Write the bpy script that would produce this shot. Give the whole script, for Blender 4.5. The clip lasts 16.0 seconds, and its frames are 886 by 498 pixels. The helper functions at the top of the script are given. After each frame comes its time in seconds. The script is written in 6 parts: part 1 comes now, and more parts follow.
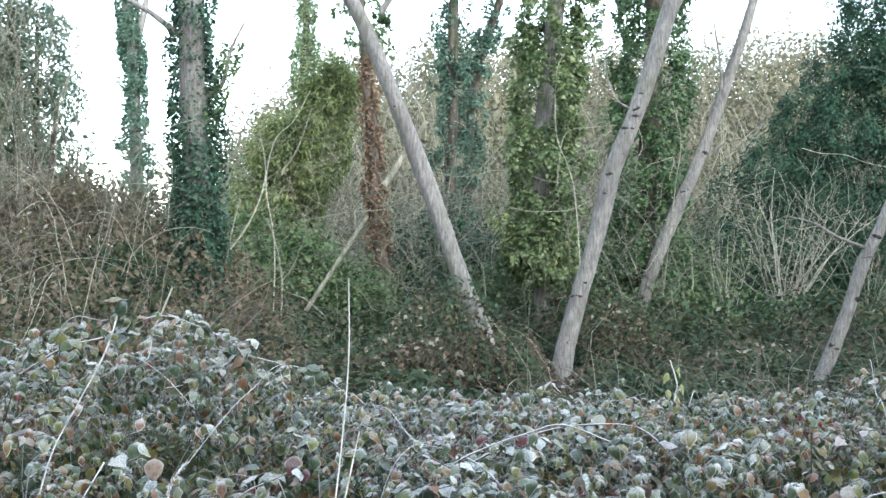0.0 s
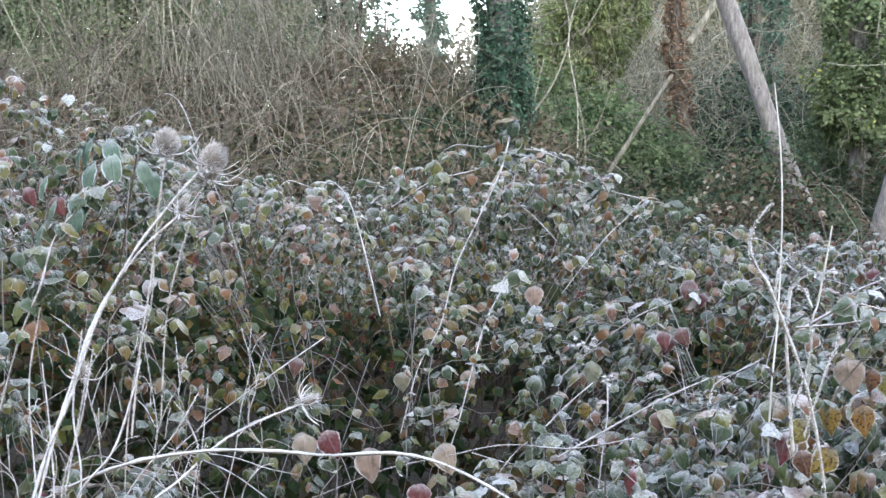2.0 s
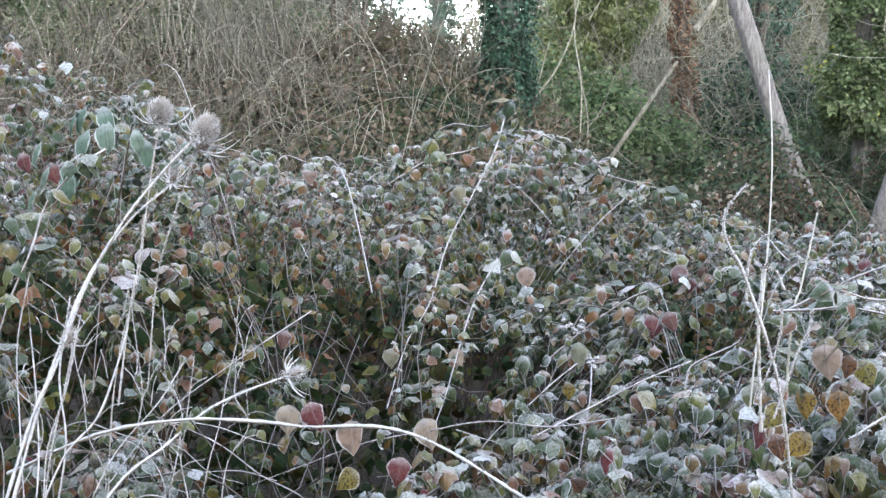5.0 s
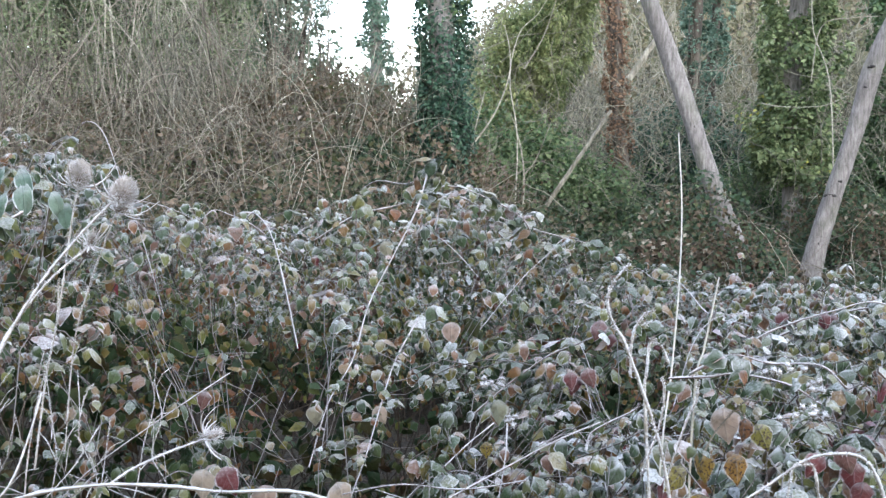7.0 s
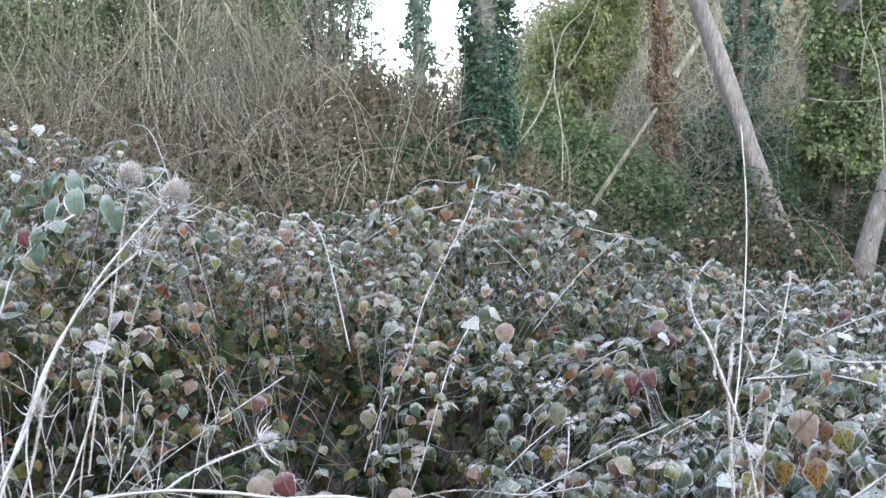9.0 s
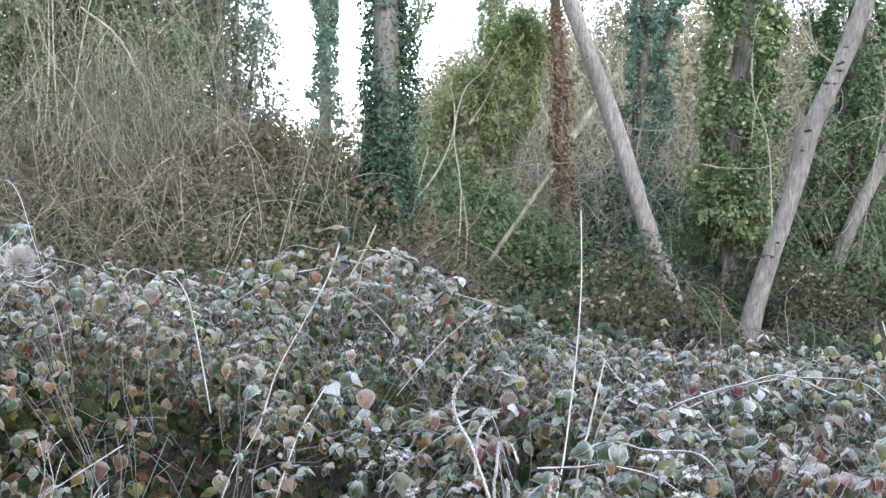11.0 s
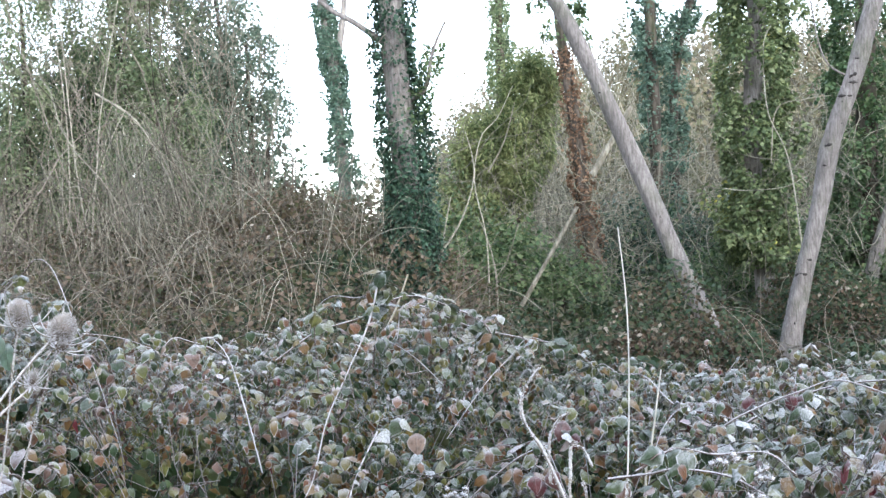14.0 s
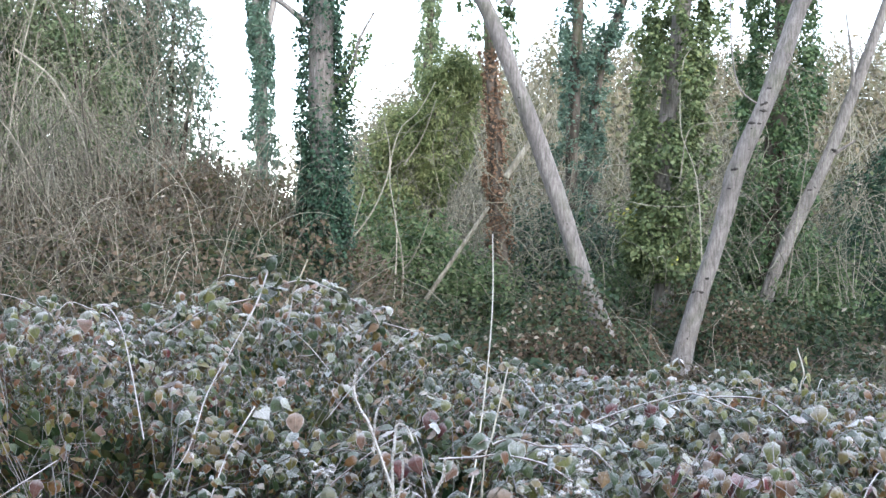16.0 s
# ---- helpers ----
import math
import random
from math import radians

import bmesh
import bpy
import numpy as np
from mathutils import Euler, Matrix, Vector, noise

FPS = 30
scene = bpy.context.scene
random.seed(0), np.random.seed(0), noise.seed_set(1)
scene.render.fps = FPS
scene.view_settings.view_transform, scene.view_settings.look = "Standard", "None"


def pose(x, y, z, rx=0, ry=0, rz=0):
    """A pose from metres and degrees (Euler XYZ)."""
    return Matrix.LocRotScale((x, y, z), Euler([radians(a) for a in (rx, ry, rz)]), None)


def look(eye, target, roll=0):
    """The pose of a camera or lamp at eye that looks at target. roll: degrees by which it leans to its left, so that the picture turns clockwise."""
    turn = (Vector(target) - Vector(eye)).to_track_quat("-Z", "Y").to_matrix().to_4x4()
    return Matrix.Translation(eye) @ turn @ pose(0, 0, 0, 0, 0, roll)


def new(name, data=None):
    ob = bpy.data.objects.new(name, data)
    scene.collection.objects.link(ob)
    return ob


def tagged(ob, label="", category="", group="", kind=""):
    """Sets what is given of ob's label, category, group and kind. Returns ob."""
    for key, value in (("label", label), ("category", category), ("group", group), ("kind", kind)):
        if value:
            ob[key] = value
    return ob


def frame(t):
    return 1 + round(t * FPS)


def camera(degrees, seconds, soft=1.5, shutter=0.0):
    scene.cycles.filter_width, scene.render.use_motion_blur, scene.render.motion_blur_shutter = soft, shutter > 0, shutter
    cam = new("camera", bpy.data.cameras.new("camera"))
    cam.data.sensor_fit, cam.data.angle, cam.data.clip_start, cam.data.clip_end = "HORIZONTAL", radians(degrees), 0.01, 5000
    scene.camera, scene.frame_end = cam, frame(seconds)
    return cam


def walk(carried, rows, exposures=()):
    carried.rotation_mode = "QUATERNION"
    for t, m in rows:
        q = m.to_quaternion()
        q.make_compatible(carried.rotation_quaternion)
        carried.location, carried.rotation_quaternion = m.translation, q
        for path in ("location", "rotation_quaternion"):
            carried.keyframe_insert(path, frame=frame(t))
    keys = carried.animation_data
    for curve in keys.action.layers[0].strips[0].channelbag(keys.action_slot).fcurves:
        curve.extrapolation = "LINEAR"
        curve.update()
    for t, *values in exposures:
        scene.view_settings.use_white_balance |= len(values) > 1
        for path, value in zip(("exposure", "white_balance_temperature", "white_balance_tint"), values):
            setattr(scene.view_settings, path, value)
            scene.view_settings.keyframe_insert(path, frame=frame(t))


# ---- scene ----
cam = camera(40.0, 16.0, soft=1.45, shutter=0.15)
EYE = 1.5
# seconds, x, y, z from the first eye, yaw, pitch, roll
ROWS = [
    (0.0, 0.000, 0.000, -0.000, 0.00, -0.00, 0.00),
    (0.5, -0.047, 0.046, -0.023, 3.48, -1.12, 0.29),
    (1.0, -0.154, 0.050, -0.047, 10.36, -2.74, 3.14),
    (1.5, -0.259, 0.056, -0.085, 15.14, -4.58, 2.18),
    (2.0, -0.242, 0.046, -0.110, 13.18, -5.94, 0.93),
    (2.5, -0.225, 0.037, -0.096, 12.44, -5.10, 0.53),
    (3.0, -0.227, 0.032, -0.102, 12.95, -5.60, -0.38),
    (3.5, -0.231, 0.037, -0.106, 13.37, -5.96, -1.08),
    (3.7, -0.231, 0.038, -0.107, 13.40, -6.09, -1.07),
    (5.8, -0.216, 0.045, -0.119, 13.03, -6.94, -0.21),
    (6.0, -0.217, 0.045, -0.119, 12.28, -6.79, -0.40),
    (6.5, -0.180, 0.042, -0.095, 10.35, -5.40, -1.24),
    (7.0, -0.179, 0.031, -0.087, 10.63, -4.66, -0.69),
    (7.5, -0.195, 0.035, -0.084, 11.96, -4.33, -0.28),
    (8.0, -0.203, 0.056, -0.105, 12.64, -5.51, 0.22),
    (8.5, -0.214, 0.081, -0.109, 12.79, -5.53, 1.04),
    (9.0, -0.208, 0.071, -0.094, 12.64, -4.61, 0.13),
    (9.5, -0.149, 0.031, -0.046, 9.80, -2.39, -1.24),
    (9.7, -0.133, 0.023, -0.043, 8.48, -2.26, -1.93),
    (11.8, -0.098, 0.058, -0.049, 8.18, -2.14, -1.63),
    (12.0, -0.098, 0.059, -0.049, 7.95, -1.56, -1.16),
    (12.5, -0.095, 0.067, -0.019, 7.51, 0.28, 1.55),
    (13.0, -0.101, 0.074, -0.025, 8.62, 2.21, 7.73),
    (13.5, -0.109, 0.086, -0.117, 7.59, -1.73, 4.39),
    (14.0, -0.122, 0.056, -0.084, 9.51, 0.34, 3.66),
    (14.5, -0.050, 0.034, -0.076, 4.96, 0.39, 3.28),
    (15.0, -0.050, -0.011, -0.068, 5.39, 0.45, 2.35),
    (15.5, -0.066, -0.067, -0.059, 6.57, 0.81, 0.16),
    (16.0, -0.045, -0.084, -0.076, 5.46, -0.17, -1.36),
]
walk(cam, [(t, pose(x, y, EYE + z, 90 + pitch, roll, yaw)) for t, x, y, z, yaw, pitch, roll in ROWS], exposures=[(0.0, 1.23, 5980, 2), (0.6, 1.21, 6030, 6), (1.5, 1.21, 6060, 10), (9.2, 1.21, 6060, 10), (12.0, 1.19, 6080, 10), (16.0, 1.17, 6060, 10)])

# ---- light: a hazy, bright winter sky ----
world = bpy.data.worlds.new("winter_sky")
scene.world = world
world.use_nodes = True
wt = world.node_tree
sky = wt.nodes.new("ShaderNodeTexSky")
sky.sky_type, sky.sun_disc = "NISHITA", False
sky.sun_elevation, sky.sun_rotation = radians(24), radians(150)
sky.air_density, sky.dust_density, sky.ozone_density = 1.0, 1.0, 1.0
wash = wt.nodes.new("ShaderNodeHueSaturation")
wash.inputs["Saturation"].default_value = 0.46
wt.links.new(sky.outputs[0], wash.inputs["Color"])
wt.links.new(wash.outputs[0], wt.nodes["Background"].inputs[0])
wt.nodes["Background"].inputs[1].default_value = 0.42
sun = new("sun", bpy.data.lights.new("sun", "SUN"))
sun.data.energy, sun.data.angle, sun.data.color = 0.3, radians(25), (1.0, 0.95, 0.88)
sun.matrix_world = look((0, 0, 0), (math.sin(radians(150)) * -1, math.cos(radians(150)) * -1, -math.tan(radians(38))))


# ---- materials ----
def node_mat(name):
    m = bpy.data.materials.new(name)
    m.use_nodes = True
    return m, m.node_tree, m.node_tree.nodes["Principled BSDF"]


def add(tree, kind, **values):
    n = tree.nodes.new(kind)
    for key, value in values.items():
        if key == "op":
            n.operation = value
        else:
            n.inputs[key].default_value = value
    return n


def sums(tree, op, a, b, clamp=False):
    n = tree.nodes.new("ShaderNodeMath")
    n.operation, n.use_clamp = op, clamp
    for i, v in enumerate((a, b)):
        if isinstance(v, (int, float)):
            n.inputs[i].default_value = v
        else:
            tree.links.new(v, n.inputs[i])
    return n.outputs[0]


def steps(tree, fac, low, high):
    n = tree.nodes.new("ShaderNodeMapRange")
    n.interpolation_type = "SMOOTHSTEP"
    n.inputs[1].default_value, n.inputs[2].default_value = low, high
    tree.links.new(fac, n.inputs[0])
    return n.outputs[0]


def ramp(tree, fac, stops, hard=False):
    n = tree.nodes.new("ShaderNodeValToRGB")
    n.color_ramp.interpolation = "CONSTANT" if hard else "LINEAR"
    while len(n.color_ramp.elements) < len(stops):
        n.color_ramp.elements.new(0.5)
    for e, (p, c) in zip(n.color_ramp.elements, stops):
        e.position, e.color = p, (*c, 1)
    tree.links.new(fac, n.inputs[0])
    return n.outputs[0]


def mix(tree, fac, a, b, kind="MIX"):
    n = tree.nodes.new("ShaderNodeMix")
    n.data_type, n.blend_type = "RGBA", kind
    for i, v in ((0, fac), (6, a), (7, b)):
        if isinstance(v, (int, float)):
            n.inputs[i].default_value = v
        elif isinstance(v, tuple):
            n.inputs[i].default_value = (*v, 1)
        else:
            tree.links.new(v, n.inputs[i])
    return n.outputs[2]


def noisy(tree, scale, detail=3.0, stretch=None):
    n = add(tree, "ShaderNodeTexNoise", Scale=scale, Detail=detail)
    g = tree.nodes.new("ShaderNodeNewGeometry")
    if stretch:
        mp = tree.nodes.new("ShaderNodeMapping")
        mp.inputs["Scale"].default_value = stretch
        tree.links.new(g.outputs["Position"], mp.inputs[0])
        tree.links.new(mp.outputs[0], n.inputs["Vector"])
    else:
        tree.links.new(g.outputs["Position"], n.inputs["Vector"])
    return n.outputs[0]


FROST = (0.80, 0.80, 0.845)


def leaf_mat(name, stops, frost=0.0, rim=0.0, patch=0.25, patch_scale=1.6, gloss=0.6, thin=0.25, spots=0.0):
    """Leaves: a colour for each leaf, drifting from patch to patch, mottled; frost on rims, veins and upper sides,
    thick on leaves that lie open to the sky and thin on sheltered ones (the attribute "open_sky")."""
    m, t, p = node_mat(name)
    geo = t.nodes.new("ShaderNodeNewGeometry")
    info = t.nodes.new("ShaderNodeObjectInfo")
    own = sums(t, "FRACT", sums(t, "ADD", geo.outputs["Random Per Island"], info.outputs["Random"]), 0)
    drift = sums(t, "MULTIPLY", sums(t, "SUBTRACT", noisy(t, patch_scale, 2.0), 0.5), patch * 2.4)
    pick = sums(t, "ADD", sums(t, "ADD", sums(t, "MULTIPLY", own, 1.0 - patch * 0.5), patch * 0.25), drift, True)
    col = ramp(t, pick, stops)
    mott = noisy(t, 70.0, 3.0)
    col = mix(t, sums(t, "MULTIPLY", steps(t, mott, 0.45, 0.75), 0.5), col, (0.03, 0.026, 0.012), "MIX")
    if spots:
        sp = steps(t, noisy(t, 330.0, 1.0), 0.54, 0.60)
        col = mix(t, sums(t, "MULTIPLY", sp, spots), col, (0.035, 0.016, 0.01))
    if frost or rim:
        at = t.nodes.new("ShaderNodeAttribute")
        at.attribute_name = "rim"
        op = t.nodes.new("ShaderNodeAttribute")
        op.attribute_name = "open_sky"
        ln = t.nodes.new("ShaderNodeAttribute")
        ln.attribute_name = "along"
        # open_sky: real rime, which also paints bright tops and shaded depths
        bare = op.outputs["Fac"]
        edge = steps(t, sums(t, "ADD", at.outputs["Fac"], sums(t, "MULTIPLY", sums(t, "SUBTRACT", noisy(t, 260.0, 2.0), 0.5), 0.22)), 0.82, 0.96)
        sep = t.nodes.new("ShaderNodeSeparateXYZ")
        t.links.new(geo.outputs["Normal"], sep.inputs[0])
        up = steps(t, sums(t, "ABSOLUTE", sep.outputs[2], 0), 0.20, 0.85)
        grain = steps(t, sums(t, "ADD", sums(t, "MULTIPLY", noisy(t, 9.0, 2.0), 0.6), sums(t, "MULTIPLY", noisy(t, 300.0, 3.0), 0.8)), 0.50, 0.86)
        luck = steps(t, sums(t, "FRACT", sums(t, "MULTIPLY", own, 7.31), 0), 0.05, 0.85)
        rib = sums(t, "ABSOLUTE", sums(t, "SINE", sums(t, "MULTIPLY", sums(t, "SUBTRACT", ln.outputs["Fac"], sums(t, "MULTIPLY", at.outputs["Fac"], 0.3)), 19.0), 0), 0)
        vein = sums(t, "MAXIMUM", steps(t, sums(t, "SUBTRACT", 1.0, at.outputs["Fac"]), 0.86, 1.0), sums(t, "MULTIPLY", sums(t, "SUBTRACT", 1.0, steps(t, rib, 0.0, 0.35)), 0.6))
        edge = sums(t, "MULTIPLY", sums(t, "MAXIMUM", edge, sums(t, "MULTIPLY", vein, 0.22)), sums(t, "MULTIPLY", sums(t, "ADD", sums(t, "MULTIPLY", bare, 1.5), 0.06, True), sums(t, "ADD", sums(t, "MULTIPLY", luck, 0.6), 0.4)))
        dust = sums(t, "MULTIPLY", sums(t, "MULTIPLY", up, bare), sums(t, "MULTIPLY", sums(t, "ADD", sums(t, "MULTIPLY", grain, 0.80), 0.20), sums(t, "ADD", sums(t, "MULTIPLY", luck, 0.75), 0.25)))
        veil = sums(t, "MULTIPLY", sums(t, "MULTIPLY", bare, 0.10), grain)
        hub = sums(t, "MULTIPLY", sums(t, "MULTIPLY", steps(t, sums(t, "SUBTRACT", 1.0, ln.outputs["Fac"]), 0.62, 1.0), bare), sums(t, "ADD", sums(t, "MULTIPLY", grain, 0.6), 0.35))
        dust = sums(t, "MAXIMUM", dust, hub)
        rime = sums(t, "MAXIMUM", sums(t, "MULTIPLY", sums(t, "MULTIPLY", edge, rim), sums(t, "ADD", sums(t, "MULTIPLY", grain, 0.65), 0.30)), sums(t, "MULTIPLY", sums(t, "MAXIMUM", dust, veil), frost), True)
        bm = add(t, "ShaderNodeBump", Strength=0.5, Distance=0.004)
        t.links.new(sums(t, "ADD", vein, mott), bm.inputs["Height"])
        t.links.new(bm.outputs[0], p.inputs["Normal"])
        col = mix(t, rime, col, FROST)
    t.links.new(col, p.inputs["Base Color"])
    p.inputs["Roughness"].default_value = gloss
    p.inputs["Specular IOR Level"].default_value = 0.25
    out = t.nodes["Material Output"]
    if thin:
        tr = t.nodes.new("ShaderNodeBsdfTranslucent")
        t.links.new(col, tr.inputs[0])
        mx = t.nodes.new("ShaderNodeMixShader")
        mx.inputs[0].default_value = thin
        t.links.new(p.outputs[0], mx.inputs[1])
        t.links.new(tr.outputs[0], mx.inputs[2])
        t.links.new(mx.outputs[0], out.inputs[0])
    return m


def bark_mat(name, dark, light, scale=14.0, stretch=(1, 1, 0.18), bump=0.6, moss=0.0):
    m, t, p = node_mat(name)
    n1 = noisy(t, scale, 5.0, stretch)
    n2 = noisy(t, 2.2, 3.0)
    fine = noisy(t, scale * 2.6, 3.0, (1, 1, 0.45))
    plates = noisy(t, scale * 0.22, 4.0, (1, 1, 0.6))
    n1 = sums(t, "ADD", sums(t, "MULTIPLY", n1, 0.55), sums(t, "ADD", sums(t, "MULTIPLY", fine, 0.27), sums(t, "MULTIPLY", plates, 0.18)))
    col = ramp(t, n1, [(0.38, tuple(c * 0.7 for c in dark)), (0.46, dark), (0.60, light), (0.70, tuple(min(1.0, c * 1.2) for c in light))])
    col = mix(t, sums(t, "MULTIPLY", steps(t, n2, 0.45, 0.7), 0.5), col, tuple(c * 0.55 for c in dark))
    if moss:
        col = mix(t, sums(t, "MULTIPLY", steps(t, noisy(t, 3.7, 4.0), 0.52, 0.68), moss), col, (0.07, 0.09, 0.03))
    b = add(t, "ShaderNodeBump", Strength=bump, Distance=0.02)
    t.links.new(n1, b.inputs["Height"])
    t.links.new(b.outputs[0], p.inputs["Normal"])
    t.links.new(col, p.inputs["Base Color"])
    p.inputs["Roughness"].default_value = 0.9
    return m


def twig_mat(name, stops, frost=0.0):
    """Twigs and stems: each its own shade; hoar frost on the upper side."""
    m, t, p = node_mat(name)
    geo = t.nodes.new("ShaderNodeNewGeometry")
    info = t.nodes.new("ShaderNodeObjectInfo")
    pick = sums(t, "FRACT", sums(t, "ADD", geo.outputs["Random Per Island"], info.outputs["Random"]), 0)
    col = ramp(t, pick, stops)
    col = mix(t, sums(t, "MULTIPLY", steps(t, noisy(t, 30.0, 3.0), 0.4, 0.7), 0.5), col, (0.05, 0.04, 0.03))
    if frost:
        sep = t.nodes.new("ShaderNodeSeparateXYZ")
        t.links.new(geo.outputs["Normal"], sep.inputs[0])
        f = steps(t, sums(t, "ADD", sums(t, "MULTIPLY", sep.outputs[2], 0.5), sums(t, "ADD", sums(t, "MULTIPLY", noisy(t, 90.0, 3.0), 0.5), sums(t, "MULTIPLY", noisy(t, 420.0, 2.0), 0.5))), 0.30, 0.75)
        col = mix(t, sums(t, "MULTIPLY", f, frost), col, FROST)
    t.links.new(col, p.inputs["Base Color"])
    p.inputs["Roughness"].default_value = 0.85
    return m


GREENS = [(0.0, (0.015, 0.034, 0.012)), (0.26, (0.036, 0.070, 0.022)), (0.46, (0.074, 0.098, 0.028)), (0.62, (0.150, 0.150, 0.030)),
          (0.73, (0.175, 0.110, 0.030)), (0.84, (0.190, 0.082, 0.030)), (0.92, (0.095, 0.050, 0.036)), (0.968, (0.170, 0.110, 0.080)), (0.99, (0.380, 0.320, 0.260)), (1.0, (0.160, 0.020, 0.025))]
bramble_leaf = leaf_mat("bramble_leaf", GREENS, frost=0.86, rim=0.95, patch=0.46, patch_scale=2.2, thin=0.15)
# darker leaf colours that carry the shade inside the thicket
LEAF_SHADE = [(0.0, (0.008, 0.020, 0.008)), (0.45, (0.020, 0.044, 0.012)), (0.7, (0.050, 0.050, 0.014)), (0.88, (0.075, 0.042, 0.020)), (1.0, (0.12, 0.075, 0.05))]
shade_leaf = leaf_mat("shade_dark_leaf", LEAF_SHADE, frost=0.2, rim=0.1, patch=0.42, patch_scale=2.0, thin=0.08)
WITHERED = [(0.0, (0.060, 0.030, 0.018)), (0.25, (0.135, 0.058, 0.022)), (0.45, (0.250, 0.100, 0.034)), (0.60, (0.190, 0.112, 0.038)), (0.75, (0.270, 0.165, 0.095)), (0.90, (0.400, 0.310, 0.235)), (1.0, (0.190, 0.080, 0.035))]
withered_leaf = leaf_mat("withered_leaf", WITHERED, frost=0.30, rim=0.6, patch=0.25, patch_scale=2.6, thin=0.2)
russet_leaf = leaf_mat("russet_leaf", [(0.0, (0.036, 0.030, 0.018)), (0.4, (0.074, 0.056, 0.034)), (0.8, (0.130, 0.092, 0.058)), (0.95, (0.20, 0.13, 0.09)), (1.0, (0.42, 0.35, 0.28))], patch=0.3)
SPOTTED = [(0.0, (0.150, 0.150, 0.026)), (0.4, (0.240, 0.160, 0.026)), (0.75, (0.230, 0.110, 0.022)), (1.0, (0.130, 0.045, 0.022))]
spotted_leaf = leaf_mat("spotted_leaf", SPOTTED, frost=0.5, rim=0.9, patch=0.1, spots=0.9)
red_leaf = leaf_mat("red_leaf", [(0.0, (0.075, 0.012, 0.016)), (0.5, (0.110, 0.022, 0.022)), (1.0, (0.10, 0.05, 0.035))], frost=0.7, rim=0.8, patch=0.1, thin=0.1)
pale_leaf = leaf_mat("pale_leaf", [(0.0, (0.34, 0.29, 0.22)), (0.5, (0.32, 0.22, 0.17)), (1.0, (0.24, 0.26, 0.16))], frost=0.6, rim=0.7, patch=0.1)
yellow_leaf = leaf_mat("yellow_leaf", [(0.0, (0.26, 0.30, 0.09)), (1.0, (0.40, 0.38, 0.17))], frost=0.4, rim=0.5, patch=0.1)
frost_leaf = leaf_mat("frosted_blue_leaf", [(0.0, (0.07, 0.13, 0.09)), (1.0, (0.15, 0.21, 0.15))], frost=0.6, rim=0.9, patch=0.1, thin=0.1)
scrub_leaf = leaf_mat("scrub_leaf", [(0.0, (0.016, 0.038, 0.018)), (0.5, (0.040, 0.072, 0.032)), (0.72, (0.075, 0.088, 0.038)), (0.86, (0.105, 0.078, 0.044)), (0.97, (0.160, 0.115, 0.075)), (1.0, (0.40, 0.35, 0.28))], frost=0.06, patch=0.5, patch_scale=0.9)
bank_leaf = leaf_mat("bank_leaf", [(0.0, (0.034, 0.050, 0.024)), (0.34, (0.085, 0.086, 0.038)), (0.56, (0.125, 0.092, 0.060)), (0.90, (0.195, 0.142, 0.100)), (0.97, (0.28, 0.23, 0.18)), (1.0, (0.45, 0.40, 0.34))], patch=0.3, patch_scale=0.8)
ivy_dark = leaf_mat("ivy_dark", [(0.0, (0.014, 0.038, 0.024)), (0.6, (0.040, 0.090, 0.056)), (1.0, (0.100, 0.160, 0.095))], patch=0.2, gloss=0.42, thin=0.15)
ivy_lime = leaf_mat("ivy_lime", [(0.0, (0.048, 0.078, 0.034)), (0.45, (0.145, 0.195, 0.085)), (0.94, (0.290, 0.335, 0.165)), (1.0, (0.44, 0.42, 0.09))], patch=0.3, gloss=0.42, thin=0.3)
ivy_mid = leaf_mat("ivy_mid", [(0.0, (0.036, 0.074, 0.032)), (0.5, (0.108, 0.168, 0.074)), (1.0, (0.235, 0.285, 0.140))], patch=0.3, gloss=0.45, thin=0.4)
ivy_feather = leaf_mat("ivy_feather", [(0.0, (0.10, 0.155, 0.085)), (0.5, (0.240, 0.310, 0.170)), (1.0, (0.43, 0.46, 0.28))], patch=0.4, patch_scale=0.9, gloss=0.55, thin=0.5)
ivy_deep = leaf_mat("ivy_deep", [(0.0, (0.030, 0.070, 0.034)), (0.5, (0.085, 0.150, 0.066)), (1.0, (0.180, 0.240, 0.110))], patch=0.3, gloss=0.45, thin=0.25)
ivy_pale = leaf_mat("ivy_pale", [(0.0, (0.075, 0.125, 0.090)), (0.5, (0.190, 0.265, 0.195)), (1.0, (0.36, 0.42, 0.31))], patch=0.4, gloss=0.55, thin=0.5)
ivy_blue = leaf_mat("ivy_blue", [(0.0, (0.046, 0.092, 0.066)), (0.6, (0.112, 0.185, 0.135)), (1.0, (0.210, 0.285, 0.200))], patch=0.3, gloss=0.5, thin=0.25)
needle_dark = leaf_mat("needle_dark", [(0.0, (0.014, 0.040, 0.026)), (0.6, (0.032, 0.082, 0.048)), (1.0, (0.070, 0.125, 0.065))], patch=0.3, gloss=0.6, thin=0.1)
needle_lime = leaf_mat("needle_lime", [(0.0, (0.065, 0.100, 0.036)), (0.5, (0.210, 0.250, 0.100)), (1.0, (0.40, 0.42, 0.20))], patch=0.6, gloss=0.6, thin=0.35)
dead_ivy = leaf_mat("dead_ivy", [(0.0, (0.110, 0.068, 0.042)), (0.6, (0.215, 0.130, 0.082)), (1.0, (0.34, 0.23, 0.155))], patch=0.2, gloss=0.8)
